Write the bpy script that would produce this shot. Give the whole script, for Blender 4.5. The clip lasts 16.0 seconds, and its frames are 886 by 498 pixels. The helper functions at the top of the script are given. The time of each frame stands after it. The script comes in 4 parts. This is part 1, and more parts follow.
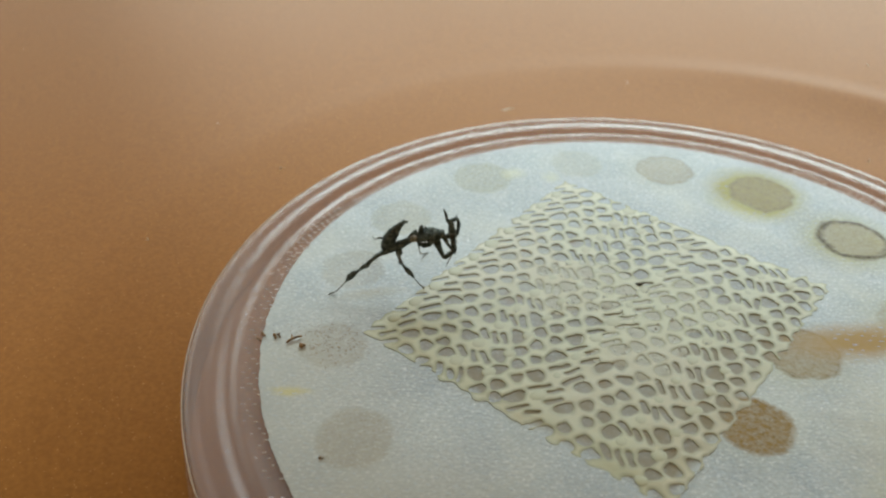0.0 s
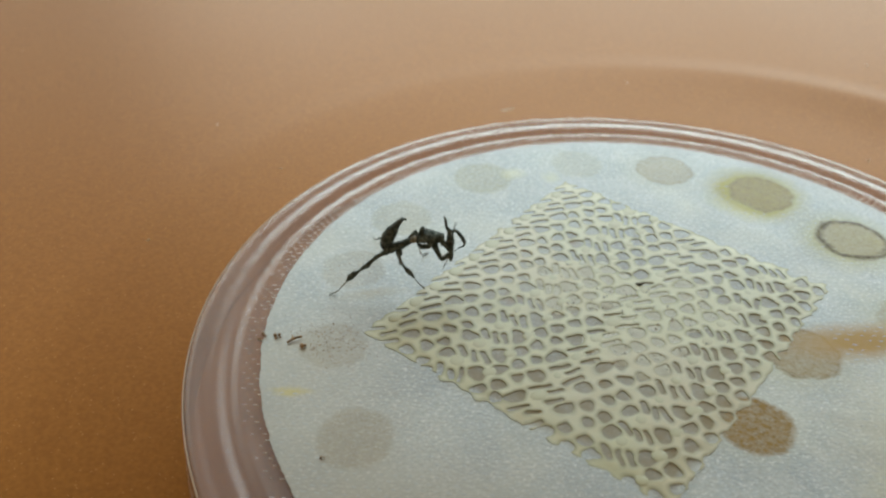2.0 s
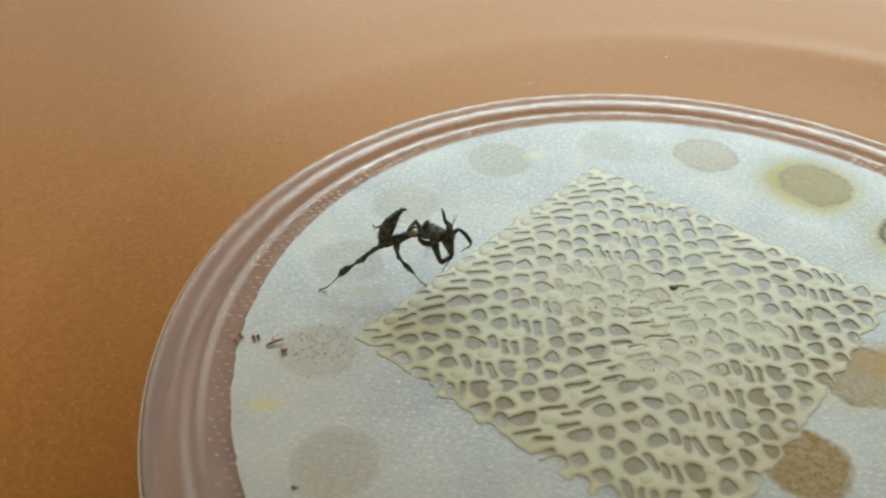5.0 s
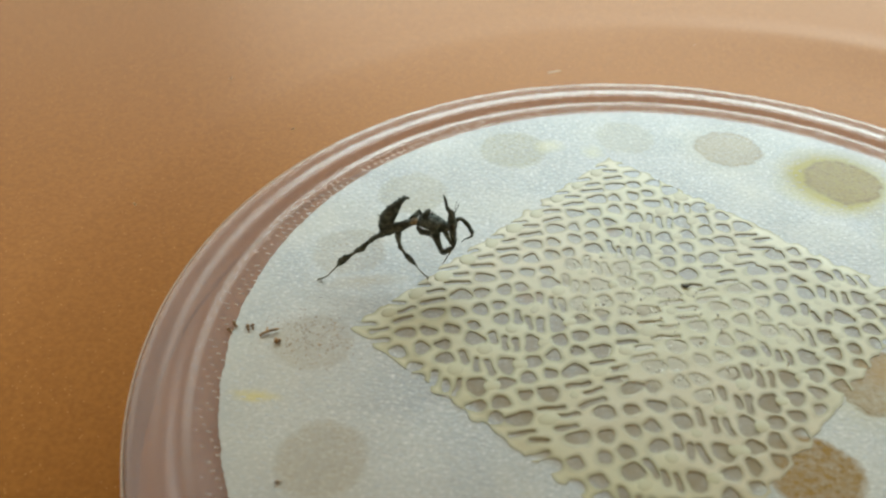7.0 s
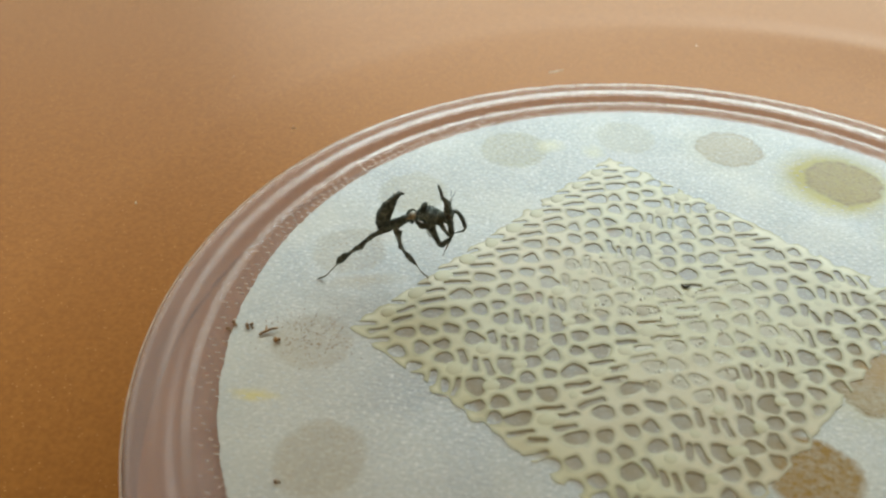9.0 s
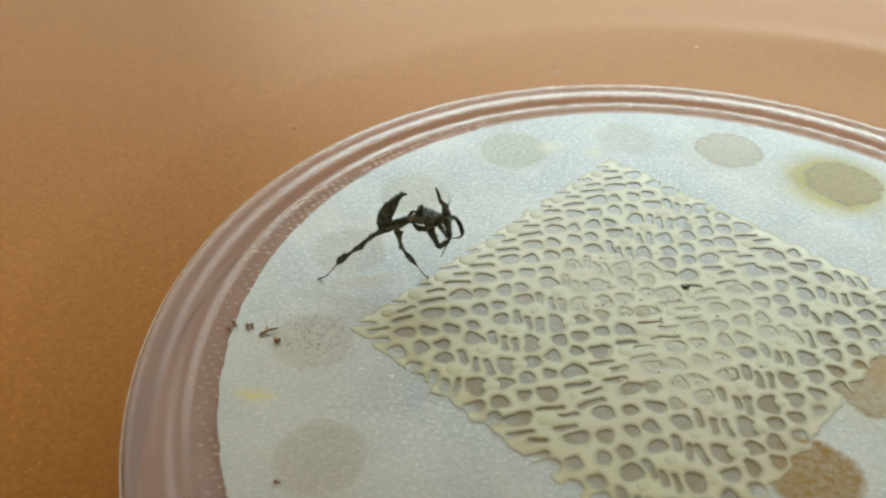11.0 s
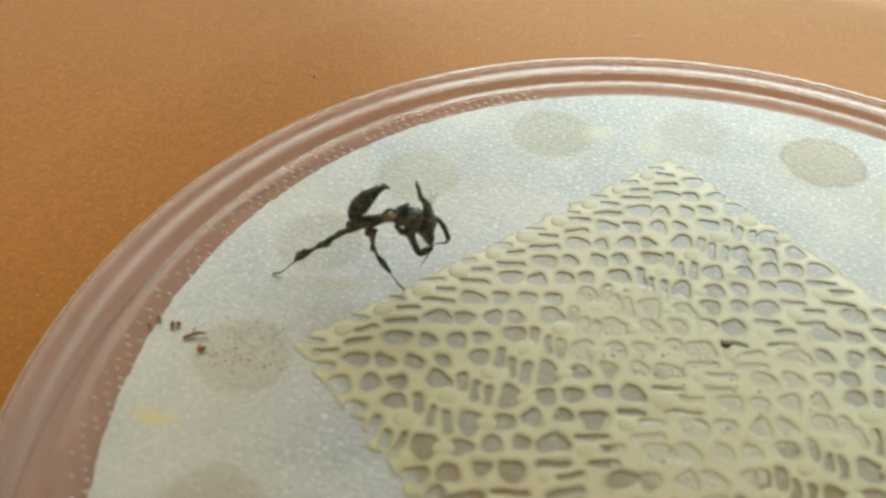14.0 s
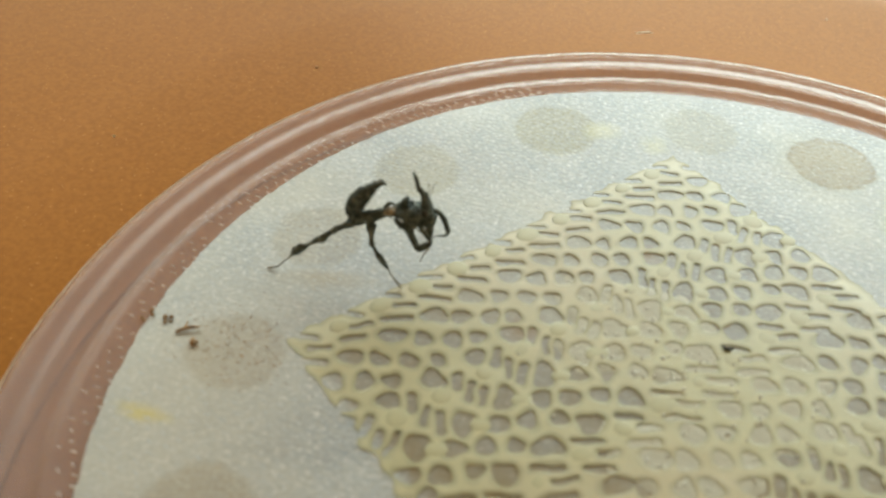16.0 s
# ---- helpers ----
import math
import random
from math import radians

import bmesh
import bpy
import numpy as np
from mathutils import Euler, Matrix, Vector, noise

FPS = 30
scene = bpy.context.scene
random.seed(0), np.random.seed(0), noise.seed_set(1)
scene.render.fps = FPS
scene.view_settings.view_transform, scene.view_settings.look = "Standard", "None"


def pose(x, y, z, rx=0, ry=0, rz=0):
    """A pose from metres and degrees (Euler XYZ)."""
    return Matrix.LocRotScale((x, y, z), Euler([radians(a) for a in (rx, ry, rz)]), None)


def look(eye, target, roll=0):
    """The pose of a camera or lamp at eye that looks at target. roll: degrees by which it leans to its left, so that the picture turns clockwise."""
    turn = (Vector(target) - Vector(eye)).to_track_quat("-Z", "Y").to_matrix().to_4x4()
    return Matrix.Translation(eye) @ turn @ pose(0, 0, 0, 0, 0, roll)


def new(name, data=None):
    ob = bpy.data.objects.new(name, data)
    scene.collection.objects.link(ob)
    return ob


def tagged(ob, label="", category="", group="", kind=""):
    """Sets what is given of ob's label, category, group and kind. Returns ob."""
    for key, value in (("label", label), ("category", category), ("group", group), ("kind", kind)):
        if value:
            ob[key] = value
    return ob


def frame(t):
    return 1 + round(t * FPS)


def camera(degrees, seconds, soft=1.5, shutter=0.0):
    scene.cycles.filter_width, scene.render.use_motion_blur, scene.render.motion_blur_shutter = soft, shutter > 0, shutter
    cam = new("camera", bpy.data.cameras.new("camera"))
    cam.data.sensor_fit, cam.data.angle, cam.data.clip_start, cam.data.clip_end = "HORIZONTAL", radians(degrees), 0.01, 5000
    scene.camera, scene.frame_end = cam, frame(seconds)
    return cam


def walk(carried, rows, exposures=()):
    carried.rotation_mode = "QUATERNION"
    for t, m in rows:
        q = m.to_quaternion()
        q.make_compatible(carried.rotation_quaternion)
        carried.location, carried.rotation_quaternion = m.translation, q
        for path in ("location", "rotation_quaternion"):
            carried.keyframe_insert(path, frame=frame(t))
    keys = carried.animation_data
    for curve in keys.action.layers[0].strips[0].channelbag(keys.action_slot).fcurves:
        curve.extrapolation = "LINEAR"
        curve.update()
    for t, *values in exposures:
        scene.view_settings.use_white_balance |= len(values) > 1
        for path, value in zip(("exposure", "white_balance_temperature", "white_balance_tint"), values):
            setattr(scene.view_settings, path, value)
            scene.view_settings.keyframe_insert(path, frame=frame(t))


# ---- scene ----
MM = 0.001  # the place is laid out in millimetres

# ---- camera ----
cam = camera(53.8, 16.0, soft=2.3)
# a close lens: sharp at about a decimetre
cam.data.dof.use_dof, cam.data.dof.focus_distance, cam.data.dof.aperture_fstop = True, 0.107, 36
EYES = [  # seconds, eye in millimetres, turn in degrees
    (0.0, -9.88, -87.35, 72.99, 54.05, -1.11, 12.62),
    (0.5, -9.87, -87.44, 73.26, 53.98, -1.08, 12.62),
    (1.0, -10.03, -87.29, 73.32, 53.90, -1.14, 12.60),
    (1.5, -10.01, -87.31, 73.37, 53.89, -1.13, 12.61),
    (2.0, -10.03, -87.46, 73.12, 54.04, -1.11, 12.55),
    (2.5, -10.24, -87.54, 73.08, 54.00, -1.15, 12.52),
    (3.0, -10.22, -87.55, 73.32, 53.91, -1.12, 12.55),
    (3.5, -12.36, -85.78, 71.93, 53.96, -1.36, 12.38),
    (3.7, -13.61, -84.35, 71.38, 53.87, -1.50, 12.37),
    (6.0, -7.04, -70.11, 64.78, 51.26, -0.50, 17.33),
    (6.5, -7.01, -70.17, 64.88, 51.36, -0.53, 17.63),
    (7.0, -6.79, -70.48, 64.80, 51.56, -0.54, 17.73),
    (7.5, -6.95, -70.31, 65.03, 51.46, -0.59, 17.78),
    (8.0, -6.85, -70.33, 64.97, 51.49, -0.59, 17.82),
    (8.5, -6.79, -70.31, 64.80, 51.51, -0.61, 17.87),
    (9.0, -6.50, -70.35, 64.84, 51.50, -0.57, 17.97),
    (11.5, -6.47, -70.46, 64.77, 51.61, -0.59, 17.99),
    (12.0, -6.61, -70.31, 64.93, 51.54, -0.58, 17.98),
    (12.5, -6.60, -68.94, 64.33, 50.37, -0.71, 20.38),
    (13.0, -9.42, -63.53, 62.34, 49.39, -0.88, 24.28),
    (13.5, -7.24, -58.17, 62.00, 48.26, -1.01, 26.70),
    (14.0, -2.55, -47.55, 58.17, 47.08, -1.33, 27.72),
    (14.5, -2.78, -45.23, 56.00, 46.38, -1.57, 28.20),
    (15.0, -3.89, -42.90, 55.27, 46.13, -1.74, 28.21),
    (15.5, -2.85, -43.72, 55.51, 46.43, -1.68, 28.44),
    (16.0, -2.39, -46.05, 57.60, 46.56, -1.73, 28.74),
]
walk(cam, [(t, pose(x * MM, y * MM, z * MM, rx, ry, rz)) for t, x, y, z, rx, ry, rz in EYES],
     exposures=[(0.0, -0.63, 7200, 15), (3.4, -0.63, 7200, 15), (6.0, -0.34, 7450, 15), (9.0, -0.34, 7450, 15), (11.5, -0.38, 7400, 14),
                (12.2, -0.30, 7450, 14), (13.0, -0.20, 7600, 15), (14.2, -0.20, 7950, 15), (16.0, -0.20, 7950, 15)])

# ---- light: large window behind the tray, added unseen side window for fill, plain room ----
world = bpy.data.worlds.new("day")
scene.world = world
world.use_nodes = True
wn = world.node_tree
sky = wn.nodes.new("ShaderNodeTexSky")
sky.sky_type, sky.sun_disc = "NISHITA", False
sky.sun_elevation, sky.sun_rotation = radians(40), radians(150)
wn.links.new(sky.outputs["Color"], wn.nodes["Background"].inputs["Color"])
wn.nodes["Background"].inputs["Strength"].default_value = 0.1

WIN_X0, WIN_X1, WIN_Z0, WIN_Z1, WIN_Y = -0.97, 1.04, 0.12, 1.28, 1.50
SIDE_X, SIDE_Y0, SIDE_Y1, SIDE_Z0, SIDE_Z1 = -1.10, 0.10, 1.46, 0.48, 1.25


def area(name, m, w, h, watts, colour):
    data = bpy.data.lights.new(name, "AREA")
    data.shape, data.size, data.size_y, data.energy, data.color = "RECTANGLE", w, h, watts, colour
    ob = new(name, data)
    ob.matrix_world = m
    return ob


wx, wz = (WIN_X0 + WIN_X1) / 2, (WIN_Z0 + WIN_Z1) / 2
area("window_light", look((wx, WIN_Y - 0.02, wz), (wx, 0, wz)), WIN_X1 - WIN_X0, WIN_Z1 - WIN_Z0, 47, (0.68, 0.92, 0.97))
# added side light that brightens the left of the tray
sy, sz = (SIDE_Y0 + SIDE_Y1) / 2, (SIDE_Z0 + SIDE_Z1) / 2
area("side_fill_light", look((SIDE_X + 0.02, sy, sz), (0, sy, sz)), SIDE_Y1 - SIDE_Y0, SIDE_Z1 - SIDE_Z0, 16, (0.74, 0.95, 0.96))

# ---- materials ----
class Nodes:
    """A small wrapper to write node trees briefly."""

    def __init__(self, name):
        self.mat = bpy.data.materials.new(name)
        self.mat.use_nodes = True
        self.t = self.mat.node_tree
        self.bsdf = self.t.nodes["Principled BSDF"]
        self.out = self.t.nodes["Material Output"]

    def add(self, kind, **props):
        n = self.t.nodes.new("ShaderNode" + kind)
        for k, v in props.items():
            if k == "operation":
                n.operation = v
            elif k == "blend":
                n.data_type, n.blend_type = "RGBA", v
            elif k == "feature":
                n.feature = v
        return n

    def put(self, a, b):
        self.t.links.new(a, b)

    def coords(self):
        return self.add("TexCoord").outputs["Object"]

    def math(self, op, a, b=None, clamp=False):
        n = self.add("Math", operation=op)
        n.use_clamp = clamp
        for i, v in enumerate((a, b)):
            if v is None:
                continue
            if isinstance(v, (int, float)):
                n.inputs[i].default_value = v
            else:
                self.put(v, n.inputs[i])
        return n.outputs[0]

    def noise(self, scale, detail=3.0, rough=0.55, vec=None, warp=0.0):
        n = self.add("TexNoise")
        n.inputs["Scale"].default_value, n.inputs["Detail"].default_value = scale, detail
        n.inputs["Roughness"].default_value, n.inputs["Distortion"].default_value = rough, warp
        self.put(vec if vec is not None else self.coords(), n.inputs["Vector"])
        return n.outputs["Fac"]

    def ramp(self, fac, *stops):
        n = self.add("ValToRGB")
        el = n.color_ramp.elements
        while len(el) < len(stops):
            el.new(0.5)
        for e, (p, c) in zip(el, stops):
            e.position, e.color = p, (*c, 1) if len(c) == 3 else c
        self.put(fac, n.inputs["Fac"])
        return n.outputs["Color"]

    def mix(self, fac, a, b, blend="MIX"):
        n = self.add("Mix", blend=blend)
        for sock, v in ((n.inputs[0], fac), (n.inputs[6], a), (n.inputs[7], b)):
            if isinstance(v, (int, float)):
                sock.default_value = v
            elif isinstance(v, tuple):
                sock.default_value = (*v, 1)
            else:
                self.put(v, sock)
        return n.outputs[2]

    def bump(self, height, distance, strength=1.0, base=None):
        n = self.add("Bump")
        n.inputs["Distance"].default_value, n.inputs["Strength"].default_value = distance, strength
        self.put(height, n.inputs["Height"])
        if base is not None:
            self.put(base, n.inputs["Normal"])
        return n.outputs["Normal"]

    def set(self, **values):
        for k, v in values.items():
            sock = self.bsdf.inputs[k.replace("_", " ")]
            if isinstance(v, (int, float)):
                sock.default_value = v
            elif isinstance(v, tuple):
                sock.default_value = v if sock.type == "VECTOR" else (*v, 1)
            else:
                self.put(v, sock)
        return self.mat


def plain(name, colour, rough=0.7, scale=300.0, spread=0.25, relief=0.0, **more):
    n = Nodes(name)
    f = n.noise(scale, 4)
    lo, hi = tuple(c * (1 - spread) for c in colour), tuple(min(1, c * (1 + spread)) for c in colour)
    mat = n.set(Base_Color=n.ramp(f, (0.3, lo), (0.7, hi)), Roughness=rough, **more)
    if relief:
        n.set(Normal=n.bump(f, relief))
    return mat


def copper_paint():
    """Copper-coloured lacquer with fine metal flakes and a satin sheen."""
    n = Nodes("copper_lacquer")
    co = n.coords()
    big = n.noise(22, 3, vec=co)
    fine = n.noise(1600, 3, vec=co)
    base = n.mix(big, (0.215, 0.078, 0.015), (0.248, 0.095, 0.020))
    base = n.mix(n.ramp(fine, (0.36, (0, 0, 0)), (0.64, (0.45, 0.45, 0.45))), base, (0.150, 0.046, 0.009))
    vor = n.add("TexVoronoi", feature="F1")
    vor.inputs["Scale"].default_value = 3000
    n.put(co, vor.inputs["Vector"])
    sep = n.add("SeparateColor")
    n.put(vor.outputs["Color"], sep.inputs[0])
    flake = n.math("MULTIPLY", n.math("GREATER_THAN", sep.outputs[0], 0.94), n.math("LESS_THAN", vor.outputs["Distance"], 0.28))
    base = n.mix(n.math("MULTIPLY", flake, 0.3), base, (0.60, 0.34, 0.13))
    n.set(Base_Color=base, Metallic=0.78, Roughness=n.math("ADD", n.math("MULTIPLY", big, 0.06), 0.41), Specular_IOR_Level=0.06)
    n.set(Normal=n.bump(fine, 0.00005, 0.5))
    return n.mat


def clear_plastic():
    """Thin milky polypropylene: lets light through, shines where it turns away."""
    n = Nodes("clear_plastic")
    clear = n.add("BsdfTransparent")
    clear.inputs["Color"].default_value = (0.94, 0.90, 0.89, 1)
    haze = n.add("BsdfDiffuse")
    haze.inputs["Color"].default_value = (0.80, 0.65, 0.645, 1)
    gloss = n.add("BsdfGlossy")
    gloss.inputs["Roughness"].default_value = 0.26
    face = n.add("LayerWeight")
    f = n.noise(160, 3)
    nor = n.bump(f, 0.0001, 0.3)
    n.put(nor, gloss.inputs["Normal"])
    shine = n.math("ADD", n.math("MULTIPLY", n.math("POWER", face.outputs["Facing"], 3.8), 1.15), 0.004)
    a, b = n.add("MixShader"), n.add("MixShader")
    n.put(n.math("ADD", n.math("MULTIPLY", f, 0.08), 0.12), a.inputs[0])
    n.put(clear.outputs[0], a.inputs[1])
    n.put(haze.outputs[0], a.inputs[2])
    n.put(shine, b.inputs[0])
    n.put(a.outputs[0], b.inputs[1])
    n.put(gloss.outputs[0], b.inputs[2])
    n.put(b.outputs[0], n.out.inputs["Surface"])
    return n.mat


# stains on the fabric: x, y, radius (mm), colour, edge strength, fill strength, halo strength
STAINS = [
    (0.0, 41.8, 4.6, (0.34, 0.24, 0.10), 0.6, 0.5, 0.2),
    (15.1, 38.1, 4.9, (0.25, 0.145, 0.03), 0.75, 0.62, 1.9),
    (27.4, 28.2, 4.9, (0.27, 0.17, 0.04), 1.00, 0.60, 1.1),
    (17.4, 0.7, 4.7, (0.27, 0.155, 0.03), 0.85, 0.72, 0.4),
    (11.0, -13.1, 4.5, (0.27, 0.15, 0.022), 0.40, 0.95, 0.2),
    (-32.2, -25.5, 4.3, (0.26, 0.175, 0.065), 0.30, 0.40, 0.0),
    (-39.2, -11.7, 4.2, (0.28, 0.19, 0.08), 0.22, 0.36, 0.0),
    (-41.6, 3.7, 4.3, (0.28, 0.20, 0.08), 0.25, 0.30, 0.0),
    (-38.3, 17.5, 4.4, (0.29, 0.235, 0.07), 0.20, 0.30, 0.0),
    (-28.5, 31.8, 4.6, (0.29, 0.245, 0.075), 0.28, 0.36, 0.15),
    (-14.3, 40.1, 4.2, (0.33, 0.28, 0.14), 0.20, 0.28, 0.1),
    (33.0, 10.5, 5.0, (0.26, 0.18, 0.05), 0.4, 0.5, 0.4),
    (31.0, -22.0, 5.0, (0.30, 0.26, 0.08), 0.2, 0.4, 0.6),
]
STREAKS_AND_SHADE = [  # x, y, half length, half width, turn, colour, strength
    # three broad tan patches paint the warmer, dimmer light at the front
    (-24.0, -38.0, 36.0, 19.0, -20, (0.38, 0.325, 0.245), 0.62),
    (-40.0, -14.0, 11.0, 14.0, 10, (0.38, 0.335, 0.26), 0.5),
    (32.0, -14.0, 14.0, 22.0, 10, (0.42, 0.36, 0.23), 0.6),
    (-41.5, -20.4, 2.6, 0.75, 12, (0.50, 0.39, 0.03), 0.7),
    (25.0, 4.8, 10.0, 3.6, 18, (0.38, 0.20, 0.012), 1.2),
    (-24.0, 34.5, 2.2, 1.6, 30, (0.6, 0.58, 0.2), 0.35),
    (-17.8, 34.6, 1.6, 1.9, 30, (0.6, 0.58, 0.22), 0.32),
    # narrow brown patch below the insect, between its near feet
    (-37.6, -1.0, 4.6, 1.3, 26, (0.30, 0.22, 0.10), 0.5),
    (-12.9, 17.3, 1.6, 1.2, 30, (0.30, 0.19, 0.09), 0.7),
    (-19.1, 2.7, 1.7, 1.4, 10, (0.30, 0.17, 0.09), 0.7),
    (10.1, 16.7, 1.8, 1.3, 60, (0.26, 0.17, 0.08), 0.7),
    (13.7, 14.3, 3.0, 1.2, -60, (0.30, 0.20, 0.07), 0.6),
    (10.5, 33.0, 5.0, 2.5, -30, (0.55, 0.54, 0.25), 0.35),
]


def fabric_white():
    """White spun-bonded filter cloth with fibres, grey mottling and round damp stains."""
    n = Nodes("spunbond_cloth")
    co = n.coords()
    sep = n.add("SeparateXYZ")
    wob = n.add("TexNoise")
    wob.inputs["Scale"].default_value, wob.inputs["Detail"].default_value = 260, 7
    wob.inputs["Roughness"].default_value = 0.68
    n.put(co, wob.inputs["Vector"])
    shift = n.add("VectorMath", operation="MULTIPLY_ADD")
    n.put(wob.outputs["Color"], shift.inputs[0])
    shift.inputs[1].default_value = (0.0024, 0.0024, 0)
    n.put(co, shift.inputs[2])
    off = n.add("VectorMath", operation="SUBTRACT")
    n.put(shift.outputs[0], off.inputs[0])
    off.inputs[1].default_value = (0.0012, 0.0012, 0)
    p = off.outputs[0]
    n.put(p, sep.inputs[0])
    mott = n.noise(110, 4, vec=co)
    stretch = n.add("Mapping")
    stretch.inputs["Rotation"].default_value, stretch.inputs["Scale"].default_value = (0, 0, radians(-14)), (0.6, 1.3, 1)
    n.put(co, stretch.inputs["Vector"])
    grain = n.noise(1900, 4, 0.7, vec=stretch.outputs[0])
    dots = n.ramp(n.noise(2600, 2, 0.5, vec=co), (0.57, (0, 0, 0)), (0.66, (1, 1, 1)))
    col = n.mix(n.ramp(mott, (0.32, (0, 0, 0)), (0.68, (1, 1, 1))), (0.195, 0.245, 0.315), (0.36, 0.40, 0.445))
    rib = n.add("Mapping")
    rib.vector_type = "TEXTURE"
    rib.inputs["Rotation"].default_value, rib.inputs["Scale"].default_value = (0, 0, radians(14)), (1.2, 0.8, 1)
    n.put(co, rib.inputs["Vector"])
    fleck = n.noise(2300, 3, 0.6, vec=rib.outputs[0])
    col = n.mix(n.ramp(fleck, (0.36, (0.6, 0.6, 0.6)), (0.50, (0, 0, 0))), col, (0.25, 0.26, 0.27))
    col = n.mix(n.ramp(fleck, (0.56, (0, 0, 0)), (0.68, (0.7, 0.7, 0.7))), col, (0.72, 0.73, 0.74))
    col = n.mix(n.math("MULTIPLY", dots, 0.4), col, (0.20, 0.185, 0.165))
    dingy = n.ramp(n.noise(45, 3, 0.6, vec=co), (0.48, (0, 0, 0)), (0.68, (0.55, 0.55, 0.55)))
    col = n.mix(dingy, col, (0.50, 0.48, 0.38))
    wet = 0.0
    col = n.mix(n.ramp(grain, (0.42, (0, 0, 0)), (0.66, (0.55, 0.55, 0.55))), col, (0.46, 0.46, 0.44))
    fibre = n.add("Mapping")
    fibre.inputs["Rotation"].default_value, fibre.inputs["Scale"].default_value = (0, 0, radians(-10)), (0.8, 1.15, 1)
    n.put(co, fibre.inputs["Vector"])
    patch = n.ramp(n.noise(1300, 5, 0.72, vec=fibre.outputs[0]), (0.38, (0.12, 0.12, 0.12)), (0.62, (1, 1, 1)))
    for x, y, r, c, edge, fill, halo in STAINS:
        d = n.add("VectorMath", operation="DISTANCE")
        n.put(p, d.inputs[0])
        d.inputs[1].default_value = (x * MM, y * MM, 0)
        # distance is taken in the plane: the cloth lies within a fraction of a millimetre of zero
        q = n.math("DIVIDE", d.outputs["Value"], r * MM)
        inside = n.math("MULTIPLY", n.math("SUBTRACT", 1.08, q), 4.5, True)
        ring = n.math("SUBTRACT", 1.0, n.math("MULTIPLY", n.math("ABSOLUTE", n.math("SUBTRACT", q, 0.96)), 6 if edge >= 1 else 9), True)
        amount = n.math("ADD", n.math("MULTIPLY", n.math("MULTIPLY", inside, fill), n.math("ADD", n.math("MULTIPLY", patch, 0.4), 0.62)), n.math("MULTIPLY", n.math("MULTIPLY", ring, patch), edge * 0.5), True)
        if halo:
            far = n.add("VectorMath", operation="DISTANCE")
            n.put(p, far.inputs[0])
            far.inputs[1].default_value = ((x - 0.8) * MM, (y - 0.3) * MM, 0)
            fade = n.math("SUBTRACT", 1.9, n.math("DIVIDE", far.outputs["Value"], r * MM), True)
            soft = n.math("MULTIPLY", n.math("POWER", fade, 1.4), halo * 0.7, True)
            wet = n.math("MAXIMUM", n.math("MULTIPLY", soft, 0.7), wet)
            col = n.mix(n.math("MULTIPLY", soft, n.math("ADD", mott, 0.35)), col, (0.42, 0.36, 0.02))
        wet = n.math("MAXIMUM", n.math("MAXIMUM", amount, n.math("MULTIPLY", ring, edge)), wet)
        col = n.mix(n.math("MULTIPLY", amount, n.math("ADD", n.math("MULTIPLY", grain, 0.8), 0.62), True), col, c)
        col = n.mix(n.math("MULTIPLY", n.math("MULTIPLY", ring, n.math("ADD", n.math("MULTIPLY", patch, 0.9), 0.3 if edge >= 1 else 0.0)), edge * edge * (1.0 if edge >= 1 else 0.7), True), col, tuple(v * (0.24 if edge >= 1 else 0.28) for v in c))
        col = n.mix(n.math("MULTIPLY", n.math("MULTIPLY", inside, dots), 0.15 + 0.4 * fill), col, tuple(v * 0.55 for v in c))
    for x, y, a, b, turn, c, strength in STREAKS_AND_SHADE:
        m = n.add("Mapping")
        m.vector_type = "TEXTURE"
        m.inputs["Location"].default_value = (x * MM, y * MM, 0)
        m.inputs["Rotation"].default_value = (0, 0, radians(turn))
        m.inputs["Scale"].default_value = (a * MM, b * MM, 1)
        n.put(p, m.inputs["Vector"])
        ln = n.add("VectorMath", operation="LENGTH")
        n.put(m.outputs[0], ln.inputs[0])
        f = n.math("MULTIPLY", n.math("SUBTRACT", 1.25, ln.outputs["Value"], True), 0.95, True)
        col = n.mix(n.math("MULTIPLY", f, strength), col, c)
        if strength > 0.84:
            wet = n.math("MAXIMUM", n.math("MULTIPLY", f, 0.8), wet)
    # shade in the holes of the netting square, painted in along with brown dirt
    m = n.add("Mapping")
    m.vector_type = "TEXTURE"
    m.inputs["Location"].default_value, m.inputs["Rotation"].default_value = (-0.0068, 0.0034, 0), (0, 0, radians(-26))
    m.inputs["Scale"].default_value = (0.0212, 0.0238, 1)
    n.put(p, m.inputs["Vector"])
    axes = n.add("SeparateXYZ")
    n.put(m.outputs[0], axes.inputs[0])
    reach = n.math("MAXIMUM", n.math("ABSOLUTE", axes.outputs[0]), n.math("ABSOLUTE", axes.outputs[1]))
    under = n.math("MULTIPLY", n.math("SUBTRACT", 0.99, reach), 14, True)
    blotchy = n.ramp(n.noise(190, 4, 0.6, vec=co), (0.36, (0.60, 0.60, 0.60)), (0.66, (1, 1, 1)))
    # the painted tone deepens towards one corner of the square
    deepen = n.math("ADD", n.math("MULTIPLY", n.math("SUBTRACT", axes.outputs[0], axes.outputs[1]), 0.34), 0.72, True)
    grime_and_shade = n.math("MULTIPLY", n.math("MULTIPLY", under, deepen), blotchy)
    col = n.mix(grime_and_shade, col, n.mix(n.noise(120, 3, vec=co), (0.25, 0.21, 0.13), (0.22, 0.155, 0.08)))
    wet = n.math("MAXIMUM", n.math("MULTIPLY", grime_and_shade, 0.8), wet)
